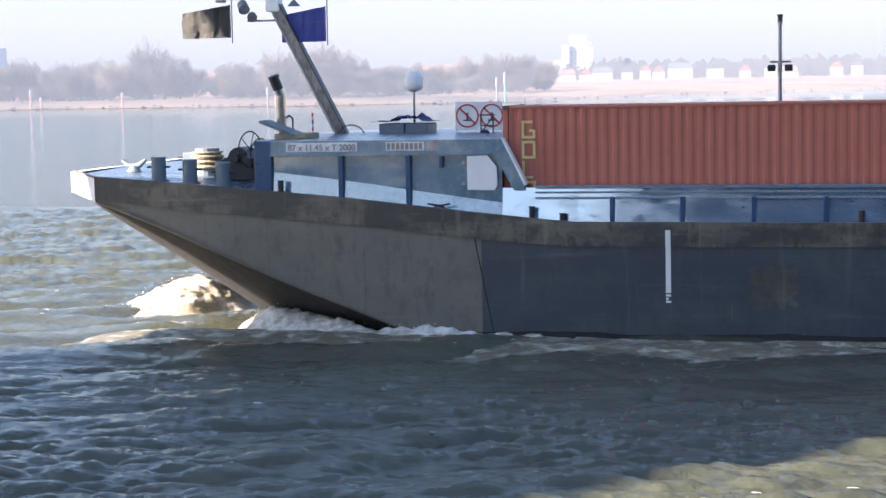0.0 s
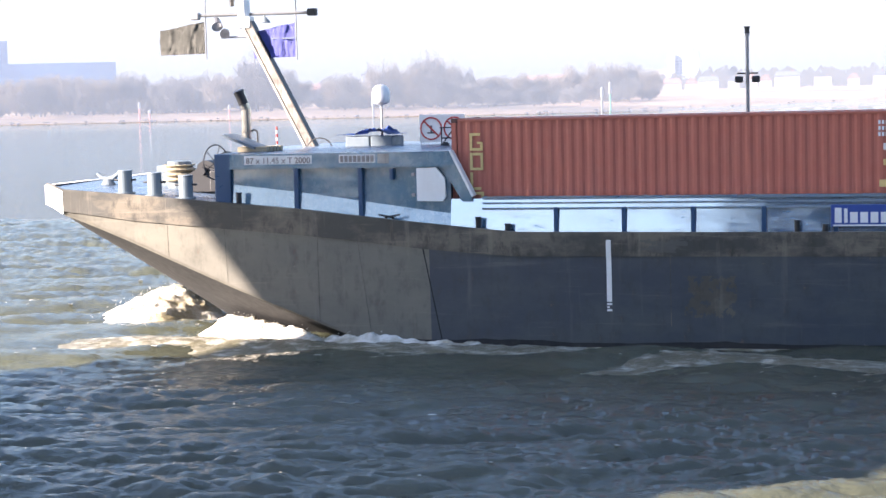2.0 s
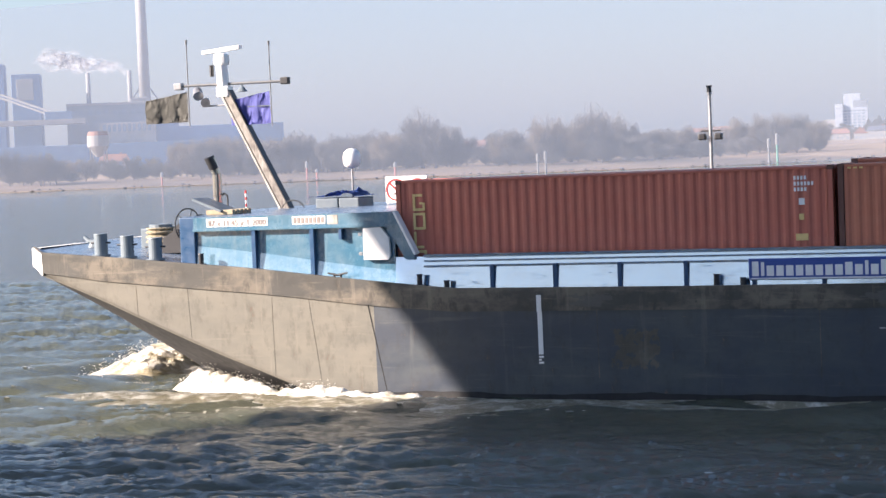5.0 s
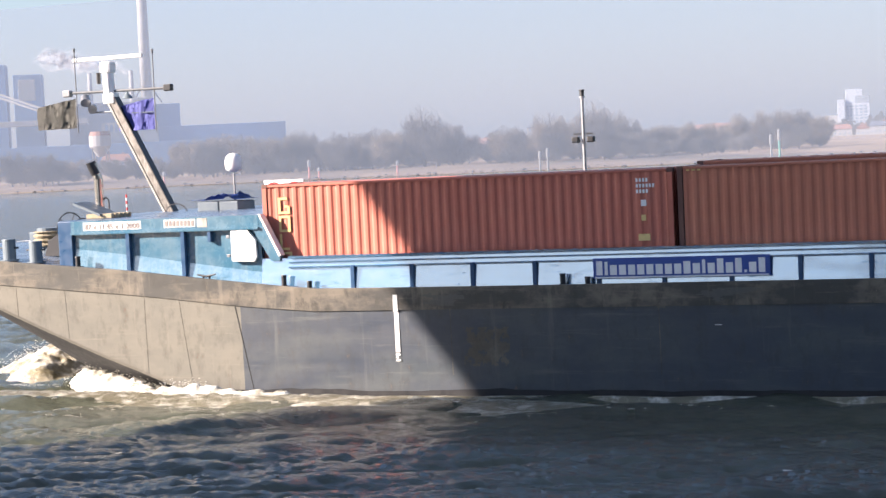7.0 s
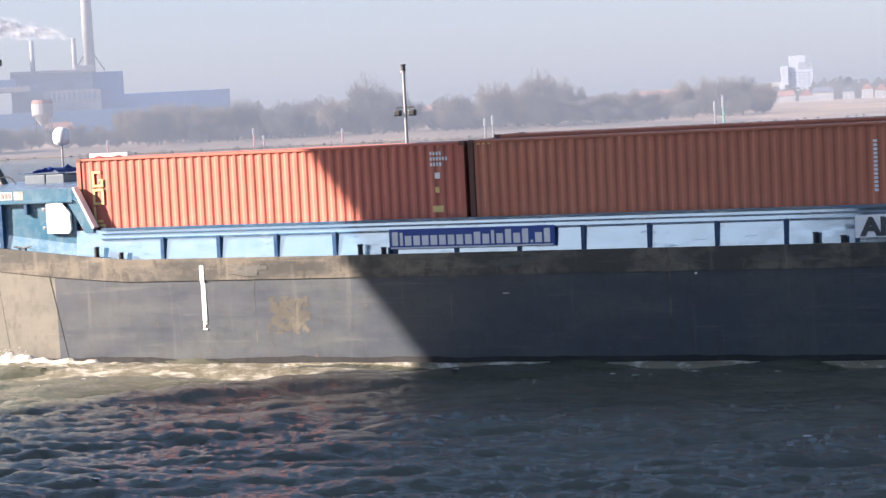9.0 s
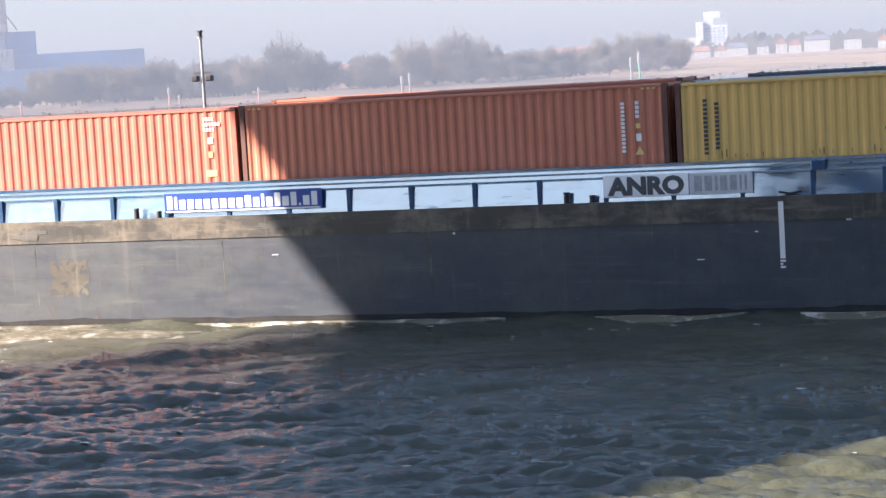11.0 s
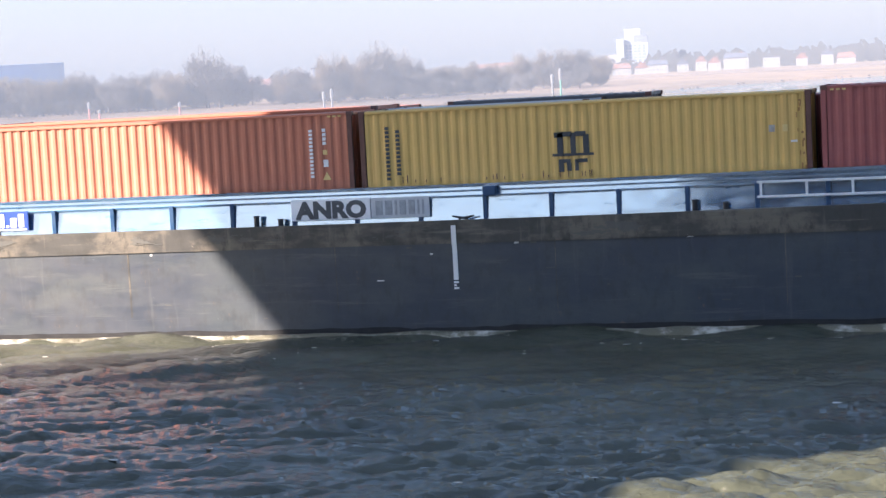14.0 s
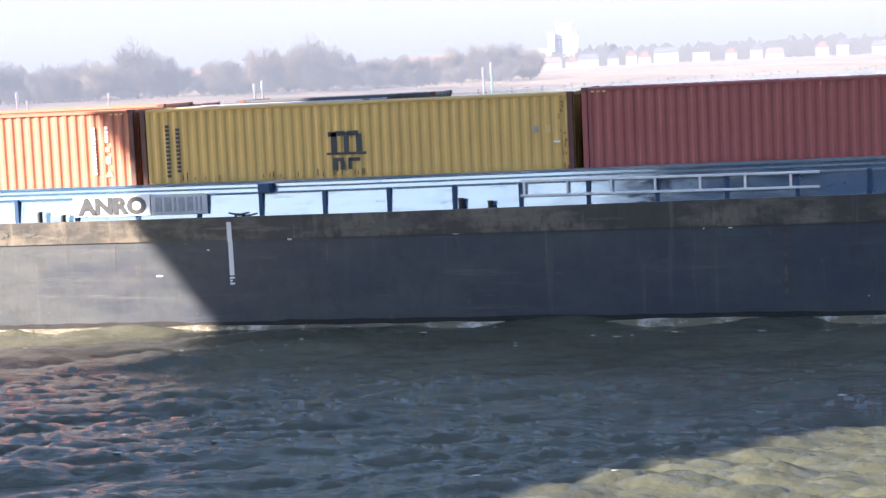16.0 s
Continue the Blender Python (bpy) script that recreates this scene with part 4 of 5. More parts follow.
def torn_patch(name, parent, x0, x1, z0, z1, face, seed, keep, paint, cell=0.03, stretch=(1, 1), label=""):
    """A thin flake of paint with a torn outline and holes, lying on a plate whose front is y = face(x, z)."""
    bm = bmesh.new()
    for i in range(int((x1 - x0) / cell)):
        for k in range(int((z1 - z0) / cell)):
            x, z = x0 + i * cell, z0 + k * cell
            u, v = 2 * (x - x0) / (x1 - x0) - 1, 2 * (z - z0) / (z1 - z0) - 1
            rim = max(abs(u), abs(v)) ** 3
            if noise.fractal(Vector((x * 2.2 * stretch[0], z * 2.2 * stretch[1], seed)), 0.7, 2.1, 5) > rim * 0.9 - keep:
                bm.faces.new([bm.verts.new((a, face(a, b) - 0.006, b)) for a, b in ((x, z), (x + cell, z), (x + cell, z + cell), (x, z + cell))])
    bmesh.ops.remove_doubles(bm, verts=bm.verts, dist=0.002)
    return tagged(part(name, bm, paint, parent), label or "flaked paint with torn edges", kind="stuff")


def on_side(x, z):
    return taper(x) + 0.05 * (lerp(LOW, x) - z) / 3.3


def on_strake(x, z):
    return taper(x) - 0.052


torn_patch("scraped_patch", hull, 6.35, 7.7, 0.85, 1.95, on_side, 8.8, 0.55, M_BARE, 0.024, (2.6, 2.4), "bare scraped patch in the tar")
for k, (x0, x1, keep) in enumerate(((4.9, 6.6, -0.02), (12.3, 15.0, -0.05), (18.0, 19.4, 0.02), (20.0, 23.5, -0.02), (25.0, 27.0, 0.04), (29.5, 33.0, -0.08))):
    torn_patch("scraped_patch", hull, x0, x1, 2.5, 2.92, on_strake, 11.7 * k, keep, M_SCRAPE, 0.03, (0.5, 2.2))
for i in range(34):
    x, z = rnd.uniform(3, 58), rnd.choice((rnd.uniform(2.3, 2.42), rnd.uniform(0.4, 2.3)))
    bm = bmesh.new()
    bar(bm, (x, -0.004 + 0.05 * (2.43 - z) / 3.3, z), (x + rnd.uniform(0.03, 0.28), 0.06, z + rnd.uniform(0.012, 0.06)))
    part("paint_spot", bm, M_SCRAPE if i % 3 else M_WHITE, hull)
for x, lean, w in ((-8.0, 0.0, 0.008), (-6.3, 0.05, 0.007), (-3.6, 0.0, 0.010), (-0.62, 0.55, 0.032), (-2.45, 0.35, 0.009), (6.0, 0, 0.02), (11.9, 0, 0.02), (18.0, 0, 0.05), (24.1, 0, 0.02), (30.2, 0, 0.02), (36.2, 0, 0.02), (42.4, 0, 0.07), (48.6, 0, 0.02)):
    bm = bmesh.new()
    zc = max(lerp(CHINE, x + lean), -0.3)
    beam(bm, (x, taper(x) + 0.0, lerp(LOW, x)), (x + lean, taper(x + lean) + 0.05, zc), w, 0.012, up=(0, 1, 0))
    part("weld_seam", bm, M_BOTTOM if x == -0.62 else M_STRAKE, hull)
bm = bmesh.new()
rows = [[(x, taper(x) - 0.005, lerp(CHINE, x) + 0.03), (x, taper(x) + 0.02, lerp(CHINE, x) - 0.03), (x, taper(x) + 0.09, lerp(CHINE, x) - 0.02)] for x in XS]
grid_faces(bm, rows)
part("chine_bar", bm, M_BOW_LIFTED, hull)


# ---- white water round the bow, in the barge's space ----
def foam_sheet(name, label, x0, x1, y0, y1, step, height, material, rough, seed, parent=None):
    """A patch of broken water: a height function with a torn, lumpy surface that sinks under the river at its rim."""
    nx, ny = int((x1 - x0) / step) + 1, int((y1 - y0) / step) + 1
    x, y = np.meshgrid(np.linspace(x0, x1, nx), np.linspace(y0, y1, ny))
    z = np.zeros_like(x)
    for j in range(ny):
        for i in range(nx):
            p = Vector((x[j, i], y[j, i], seed))
            h = height(p.x, p.y)
            lump = noise.fractal(p * 2.6, 0.8, 2.2, 5) * rough
            x[j, i] += 0.35 * lump
            z[j, i] = h + lump * max(0.0, min(1.0, 0.25 + h * 1.6)) + 0.5 * rough * abs(noise.noise(p * 5.5)) * max(0.0, min(1.0, h * 2))
    ob = mesh_grid(name, x, y, z, material)
    tagged(ob, label, "white water", kind="stuff")
    return ob


def bump2(x, y, cx, cy, sx, sy, h):
    return h * math.exp(-((x - cx) / sx) ** 2 - ((y - cy) / sy) ** 2)


def roll_height(x, y):
    return -0.36 + bump2(x, y, -10.3, 6.3, 1.4, 1.6, 0.95) + bump2(x, y, -11.9, 6.4, 1.7, 2.0, 0.60) + bump2(x, y, -10.4, 4.2, 1.0, 1.0, 0.45)


def side_height(x, y):
    c = 2.2 * max(0.0, min(1.0, (-2.5 - x) / 5.0)) - 0.15
    return -0.24 + bump2(x, y, -6.8, c, 1.1, 0.8, 0.72) + bump2(x, y, -4.8, c, 1.4, 0.75, 0.60) + bump2(x, y, -2.2, -0.25, 1.8, 0.55, 0.50) + bump2(x, y, 0.8, -0.5, 2.2, 0.5, 0.40)


def spread_height(x, y):
    return -0.16 + 0.33 * math.exp(-((y + 0.6 + 0.09 * (x + 4)) / 1.4) ** 2) * max(0, min(1, (x + 13) / 4)) * max(0, min(1, (16 - x) / 9))


roll_wave = foam_sheet("bow_wave", "white breaking bow wave tumbling ahead of the barge", -14.6, -7.4, 2.4, 10.5, 0.07, roll_height, M_BREAKER, 0.12, 3.0)
side_wave = foam_sheet("side_wave", "white foam thrown along the barge's bow", -9.0, 4.5, -2.4, 3.2, 0.07, side_height, M_FOAM, 0.15, 17.0)
spread_wave = foam_sheet("foam_streaks", "streaky muddy foam spreading beside the barge", -13.5, 16.0, -5.0, 2.0, 0.12, spread_height, M_WHITEWATER, 0.10, 31.0)
# droplets and clots thrown from the crests
rnd = random.Random(6)
bm = bmesh.new()
for i in range(1100):
    if i % 2:
        x, y = rnd.gauss(-11.2, 1.1), rnd.gauss(5.8, 1.2)
        z = roll_height(x, y) + abs(rnd.gauss(0.05, 0.14))
    else:
        x = rnd.uniform(-7.6, -1.5)
        y = 2.2 * max(0.0, min(1.0, (-2.5 - x) / 5.0)) - 0.15 + rnd.gauss(0, 0.35)
        z = side_height(x, y) + abs(rnd.gauss(0.03, 0.08))
    s = rnd.uniform(0.006, 0.017)
    if z > 0:
        bmesh.ops.create_icosphere(bm, subdivisions=1, radius=s, matrix=pose(x, y, z, rnd.uniform(0, 90), 0, rnd.uniform(0, 90)) @ Matrix.Diagonal((1.6, 1, 0.8, 1)))
spray = tagged(part("spray", bm, M_FOAM), "white spray clots above the bow wave", "spray", kind="stuff")
# thin foam line where the side meets the river
bm = bmesh.new()
rows = []
for i in range(520):
    x = 2 + i * 0.135
    w = 0.02 + max(0.0, 0.12 - 0.006 * x) + 0.06 * abs(noise.noise((x * 0.9, 2, 0))) + 0.14 * max(0, noise.noise((x * 0.23, 7, 0)))
    o = 0.12 * noise.noise((x * 0.5, 0, 5))
    zz = 0.02 + 0.05 * noise.noise((x * 0.7, 0, 9))
    rows.append([(x, 0.1, zz - 0.02), (x, -0.05 - 0.3 * w + o, zz + 0.04), (x, -0.1 - w + o, zz + 0.02), (x, -0.2 - 1.3 * w + o, zz - 0.25)])
grid_faces(bm, rows)
foam_line = tagged(part("foam_line", bm, M_WHITEWATER, smooth=True), "thin white foam line along the hull", "foam", kind="stuff")
AFLOAT = [(roll_wave, 0.05, 0.12, 0.0), (side_wave, 0.04, 0.10, 1.7), (spread_wave, 0.015, 0.05, 0.6), (spray, 0.07, 0.16, 2.5), (foam_line, 0.012, 0.03, 0.9)]


# ---- far bank: trees, houses, power station ----
def hazed(name, color, rough=0.85, vary=0.2, scale=0.08):
    m = Mat(name, color, rough)
    m.color(m.mix(m.noise(scale, 6, lo=0.35, hi=0.65), color, tuple(v * (1 - vary) for v in color)))
    return m.m


M_BARK = hazed("bark_grey", (0.12, 0.11, 0.108), scale=0.5)
M_TWIG = hazed("twigs_mauve", (0.125, 0.118, 0.112), scale=0.3)
M_TWIG2 = hazed("twigs_willow", (0.170, 0.142, 0.112), scale=0.3)
M_WALLW = hazed("wall_white", (0.31, 0.305, 0.30), scale=0.2, vary=0.1)
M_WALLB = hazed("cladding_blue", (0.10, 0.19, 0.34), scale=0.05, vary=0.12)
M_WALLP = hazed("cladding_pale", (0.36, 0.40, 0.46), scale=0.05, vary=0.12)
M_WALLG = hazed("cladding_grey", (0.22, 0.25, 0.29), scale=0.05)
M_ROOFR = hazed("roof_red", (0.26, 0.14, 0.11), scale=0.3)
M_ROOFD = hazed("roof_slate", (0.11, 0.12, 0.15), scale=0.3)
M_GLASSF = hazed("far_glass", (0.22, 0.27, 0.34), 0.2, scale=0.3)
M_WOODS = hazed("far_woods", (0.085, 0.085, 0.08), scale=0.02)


def tree_shape(seed, h, spread, twigs, paint):
    """A bare winter tree at the origin: tapered trunk, limbs and a crown of fine twigs with gaps."""
    rnd = random.Random(seed)
    t = thing("tree", "bare winter tree with fine grey twigs on the river bank", "tree", "trees on the far bank")
    bm = bmesh.new()
    trunk_h = h * 0.45
    tube(bm, (0, 0, -0.5), (0, 0, trunk_h), 0.028 * h, 0.016 * h, n=7)
    tips = []
    for i in range(24):
        a, z = rnd.uniform(0, 6.28), rnd.uniform(0.02, 0.48) * h
        reach = spread * h * rnd.uniform(0.45, 0.95) * (1.15 - 0.5 * abs(z / h - 0.3))
        tip = Vector((reach * math.cos(a), reach * math.sin(a), min(h * 0.92, z + rnd.uniform(0.15, 0.5) * h)))
        tube(bm, (0, 0, z), tip, 0.009 * h, 0.003 * h, n=5)
        tips.append((Vector((0, 0, z)), tip))
    tube(bm, (0, 0, trunk_h), (rnd.uniform(-1, 1), 0, h * 0.96), 0.016 * h, 0.003 * h, n=5)
    tips.append((Vector((0, 0, trunk_h)), Vector((0, 0, h * 0.97))))
    part("trunk", bm, M_BARK, t)
    bm = bmesh.new()
    for i in range(twigs):
        a, b = rnd.choice(tips)
        if rnd.random() < 0.5:
            a, b = rnd.choice(tips[:-1])
        p = a.lerp(b, rnd.uniform(0.2, 1.0)) + Vector((rnd.gauss(0, 1), rnd.gauss(0, 1), rnd.gauss(0, 0.8))) * h * 0.06
        d = (b - a).normalized() + Vector((rnd.gauss(0, 0.75), rnd.gauss(0, 0.75), rnd.gauss(0.25, 0.6)))
        d = d.normalized() * h * rnd.uniform(0.07, 0.20)
        s = d.cross(Vector((rnd.gauss(0, 1), rnd.gauss(0, 1), rnd.gauss(0, 1)))).normalized() * h * rnd.uniform(0.0014, 0.0030)
        q = p + d
        if q.z < h * 0.02 or math.hypot(q.x, q.y) ** 3 / (spread * h * 1.05) ** 3 + abs((q.z - 0.45 * h) / (0.55 * h)) ** 2.4 > rnd.uniform(0.7, 1.15):
            continue
        bm.faces.new([bm.verts.new(v) for v in (p - s, p + s, q + s * 0.4, q - s * 0.4)])
    part("crown", bm, paint, t)
    return t


protos = [tree_shape(1, 20, 0.34, 6500, M_TWIG), tree_shape(2, 16, 0.46, 8000, M_TWIG), tree_shape(3, 13, 0.5, 7500, M_TWIG2), tree_shape(4, 18, 0.40, 8000, M_TWIG2), tree_shape(5, 9, 0.62, 6500, M_TWIG)]
# bearing, top elevation in degrees, kind, distance past the shore
rnd = random.Random(14)
PLANTS = [(-21.65, 1.5, 0, 60), (-20.9, 0.95, 1, 70), (-21.2, 0.8, 1, 60), (-16.4, 1.42, 0, 70), (-17.8, 1.15, 3, 60), (-18.8, 0.75, 1, 60), (-16.0, 1.15, 3, 80), (-15.4, 0.85, 1, 60), (-17.1, 0.9, 2, 60), (-19.3, 0.55, 2, 60),
          (-14.4, 0.55, 1, 70), (-13.5, 0.65, 3, 80), (-12.1, 0.85, 3, 90), (-11.4, 0.9, 3, 100), (-10.8, 0.9, 3, 100), (-10.3, 0.85, 1, 110), (-9.9, 0.6, 2, 110), (-12.8, 0.55, 2, 80), (-28.4, 0.45, 4, 25), (-33.2, 0.6, 4, 25), (-34.1, 0.7, 1, 40), (-25.7, 0.9, 1, 60)]
for i in range(48):
    a = -29.0 + 8.4 * (i + rnd.uniform(-0.3, 0.3)) / 48
    PLANTS.append((a, rnd.uniform(0.45, 0.95), rnd.choice((0, 1, 1, 2, 3)), rnd.uniform(45, 130)))
for i in range(16):
    PLANTS.append((-19.4 + 4.4 * (i + rnd.uniform(-0.3, 0.3)) / 16, rnd.uniform(0.35, 0.75), rnd.choice((1, 2, 4)), rnd.uniform(40, 110)))
for i in range(22):
    PLANTS.append((-37 + 8 * (i + rnd.uniform(-0.3, 0.3)) / 22, rnd.uniform(0.0, 0.40), rnd.choice((2, 4, 4)), rnd.uniform(20, 120)))
for i in range(12):
    PLANTS.append((-14.8 + 5.0 * (i + rnd.uniform(-0.3, 0.3)) / 12, rnd.uniform(0.15, 0.5), rnd.choice((1, 2, 4)), rnd.uniform(60, 140)))
for i in range(70):
    PLANTS.append((rnd.choice((-29.2 + 9 * rnd.random(), -19.5 + 5 * rnd.random(), -14.8 + 5.2 * rnd.random())), rnd.uniform(0.05, 0.6), rnd.choice((1, 2, 4)), rnd.uniform(70, 220)))
for i in range(90):
    PLANTS.append((rnd.choice((-36 + 16.5 * rnd.random(), -19.5 + 9.5 * rnd.random())), rnd.uniform(-0.2, 0.18), 4, rnd.uniform(28, 90)))
HEIGHTS = (20, 16, 13, 18, 9)
first = set()
for a, el, k, past in PLANTS:
    d = lerp(SHORE, a) + past
    base = 2.0
    s = max(0.4, (CAM_Z + d * math.tan(radians(el)) - base) / HEIGHTS[k])
    m = Matrix.Translation(polar(a, d, base)) @ pose(0, 0, 0, 0, 0, rnd.uniform(0, 360))
    if k in first:
        ob = copy_thing(protos[k], m)
    else:
        first.add(k)
        ob = protos[k]
        ob.matrix_basis = m
    ob.scale = (s * rnd.uniform(0.85, 1.15), s * rnd.uniform(0.85, 1.15), s)
# far woods behind the town and the meadows
bm = bmesh.new()
for i in range(7000):
    a = rnd.uniform(-40, 10)
    d = rnd.uniform(2300, 2700)
    h = 14 + 12 * noise.noise((a * 0.9, 0, 1)) + 9 * noise.noise((a * 4.1, 0, 4)) + (6 if a > -8 else 0)
    z = 4.8 + rnd.uniform(0, max(5, h))
    p, s = polar(a, d, z), rnd.uniform(1.6, 4.2)
    t = polar(a + 90, 1)
    bm.faces.new([bm.verts.new(v) for v in (p - t * s, p + Vector((0, 0, -s * 0.9)), p + t * s * rnd.uniform(0.6, 1), p + Vector((rnd.uniform(-1, 1), 0, s * rnd.uniform(0.7, 1.3))))])
for i in range(3600):
    a = rnd.uniform(-10.2, 8)
    d = rnd.uniform(1530, 1700)
    h = 11 + 9 * noise.noise((a * 1.7, 3, 1)) + 6 * noise.noise((a * 6.3, 5, 4))
    z = 4.5 + rnd.uniform(0, max(3, h))
    p, s = polar(a, d, z), rnd.uniform(0.9, 2.4)
    t = polar(a + 90, 1)
    bm.faces.new([bm.verts.new(v) for v in (p - t * s, p + Vector((0, 0, -s * 0.9)), p + t * s * rnd.uniform(0.6, 1), p + Vector((rnd.uniform(-1, 1), 0, s * rnd.uniform(0.7, 1.3))))])
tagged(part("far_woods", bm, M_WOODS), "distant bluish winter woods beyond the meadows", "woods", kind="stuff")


def facing(deg, d, z):
    return Matrix.Translation(polar(deg, d, z)) @ pose(0, 0, 0, 0, 0, -deg)


def house(deg, d, z, w, h, roof, gable=True, dormer=0):
    """A small pale house: walls, pitched roof with chimney, windows in rows."""
    ob = thing("house", "white far-off house with pitched roof" if gable else "white far-off flat-roofed block", "house", "houses beyond the meadow", at=facing(deg, d, z))
    dep = 9.0
    bm = bmesh.new()
    bar(bm, (-w / 2, 0, -1.5), (w / 2, dep, h))
    part("wall", bm, M_WALLW, ob)
    bm = bmesh.new()
    if gable:
        k = min(w, dep) * 0.42
        if w < 11:
            prism(bm, [(-w / 2 - 0.4, h), (0, h + k + 1.2), (w / 2 + 0.4, h)], -0.4, dep + 0.4)
        else:
            v = [bm.verts.new(p) for p in ((-w / 2 - 0.4, -0.5, h), (w / 2 + 0.4, -0.5, h), (w / 2 + 0.4, dep + 0.5, h), (-w / 2 - 0.4, dep + 0.5, h), (-w / 2 + 1.5, dep / 2, h + k), (w / 2 - 1.5, dep / 2, h + k))]
            for f in ((0, 1, 5, 4), (2, 3, 4, 5), (0, 4, 3), (1, 2, 5), (3, 2, 1, 0)):
                bm.faces.new([v[i] for i in f])
    else:
        bar(bm, (-w / 2 - 0.3, -0.3, h), (w / 2 + 0.3, dep + 0.3, h + 0.6))
    r = part("roof", bm, roof, ob)
    bm = bmesh.new()
    bar(bm, (w * 0.2, dep * 0.45, h + 1), (w * 0.2 + 0.9, dep * 0.45 + 0.9, h + 4.6 if gable else h + 1.8))
    part("chimney", bm, M_ROOFR, r)
    floors, cols = max(1, int(h / 3)), max(2, int(w / 3.2))
    bmw = bmesh.new()
    bar(bmw, (-0.6, -0.06, 0), (0.6, 0.05, 1.5))
    first_win = part("window", bmw, M_GLASSF, ob)
    for f in range(floors):
        for c in range(cols):
            win = first_win if (f, c) == (0, 0) else new("window", first_win.data)
            win.parent = ob
            win.location = (-w / 2 + (c + 0.5) * w / cols, 0, 0.9 + f * 3.0)
    return ob


rnd = random.Random(33)
for deg, w, h, roof, gable in ((-9.55, 9, 10, M_ROOFD, True), (-9.0, 15, 5, M_ROOFR, True), (-7.9, 16, 5.5, M_ROOFD, True), (-7.15, 9, 6, M_ROOFD, True), (-6.6, 8.5, 6.5, M_ROOFR, True), (-5.55, 19, 7.5, M_ROOFD, True), (-4.5, 13, 7, M_ROOFD, False),
                               (-3.6, 9, 5, M_ROOFR, True), (-2.85, 9, 7, M_ROOFD, True), (-2.3, 14, 4.5, M_ROOFR, True), (-0.9, 10, 6, M_ROOFR, True), (-0.3, 9, 7, M_ROOFD, True), (0.8, 13, 6, M_ROOFD, True), (1.9, 10, 6, M_ROOFR, True), (-6.2, 9, 4.5, M_ROOFR, True), (-8.4, 10, 4.5, M_ROOFR, True)):
    house(deg, 1420 + rnd.uniform(-40, 90), 4.2 + rnd.uniform(-0.4, 0.8), w, h, roof, gable)
for deg, w, h, d in ((-14.3, 16, 11, 1500), (-13.0, 26, 12, 1700), (-12.4, 30, 13, 1750), (-11.6, 20, 14, 1700), (-10.6, 24, 12, 1750), (-19.95, 18, 6, 1150), (-19.6, 14, 4, 1100), (-18.3, 7, 15, 1200), (-28.0, 22, 5, 1000), (-28.7, 14, 7, 1050), (-27.2, 10, 6, 1000), (-31.0, 16, 6, 1000)):
    house(deg, d, 4.0, w, h, M_ROOFR if rnd.random() < 0.5 else M_ROOFD, rnd.random() < 0.4)


def block(owner, name, x0, x1, z1, paint, y0=0.0, dep=30, z0=-2.0):
    bm = bmesh.new()
    bar(bm, (x0, y0, z0), (x1, y0 + dep, z1), bevel=0.3)
    return part(name, bm, paint, owner)


# tall clinic tower beyond the houses
D = 2300
tow = thing("tower_block", "pale stepped tower block far beyond the houses", "building", at=facing(-8.6, D, 5))
block(tow, "slab", -13, 17, 36, M_WALLP, 4)
block(tow, "white_core", -21, -12, 41, M_WALLP, 0, 20)
block(tow, "penthouse", -11, 9, 53, M_WALLP, 8, 18)
block(tow, "drum", 0, 17, 45, M_WALLG, 6, 20)
for k in range(4):
    block(tow, "terrace", -42 + 3 * k, -16, 10 + 4.2 * k, M_WALLW, -2 + 1.5 * k, 14, 6 + 4.2 * k)
for k in range(8):
    for c in range(5):
        bm = bmesh.new()
        bar(bm, (-11 + 5.4 * c, 3.8, 6 + 3.6 * k), (-7.5 + 5.4 * c, 4.1, 8 + 3.6 * k))
        part("window", bm, M_GLASSF, tow)

# power station with stacks
D = 1500
plant = thing("power_station", "blue and grey power station with white chimneys", "power station", at=facing(-29.5, D, 4))


def px(deg):
    return D * math.tan(radians(deg + 29.5))


def pz(el):
    return CAM_Z - 4 + D * math.tan(radians(el))


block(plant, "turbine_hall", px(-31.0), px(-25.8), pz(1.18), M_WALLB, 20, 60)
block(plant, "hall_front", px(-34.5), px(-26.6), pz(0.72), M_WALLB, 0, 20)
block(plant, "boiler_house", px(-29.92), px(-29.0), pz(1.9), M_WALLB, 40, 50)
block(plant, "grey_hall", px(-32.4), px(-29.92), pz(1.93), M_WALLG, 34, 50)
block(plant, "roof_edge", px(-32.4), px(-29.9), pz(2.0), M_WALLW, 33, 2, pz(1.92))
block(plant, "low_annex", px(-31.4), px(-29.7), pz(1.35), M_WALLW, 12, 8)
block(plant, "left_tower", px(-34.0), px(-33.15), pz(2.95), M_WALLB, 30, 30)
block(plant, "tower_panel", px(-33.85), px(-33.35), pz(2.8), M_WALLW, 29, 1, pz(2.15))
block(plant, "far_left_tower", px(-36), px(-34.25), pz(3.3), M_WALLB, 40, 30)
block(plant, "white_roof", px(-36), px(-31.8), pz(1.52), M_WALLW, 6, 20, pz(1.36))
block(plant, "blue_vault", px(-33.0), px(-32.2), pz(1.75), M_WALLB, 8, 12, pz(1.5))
bm = bmesh.new()
for s in (0, 9):
    beam(bm, (px(-34.6), 24, pz(2.35) + s * 0.3), (px(-32.7), 10, pz(1.6) + s * 0.3), 2.5, 1.5)
part("conveyor", bm, M_WALLW, plant)
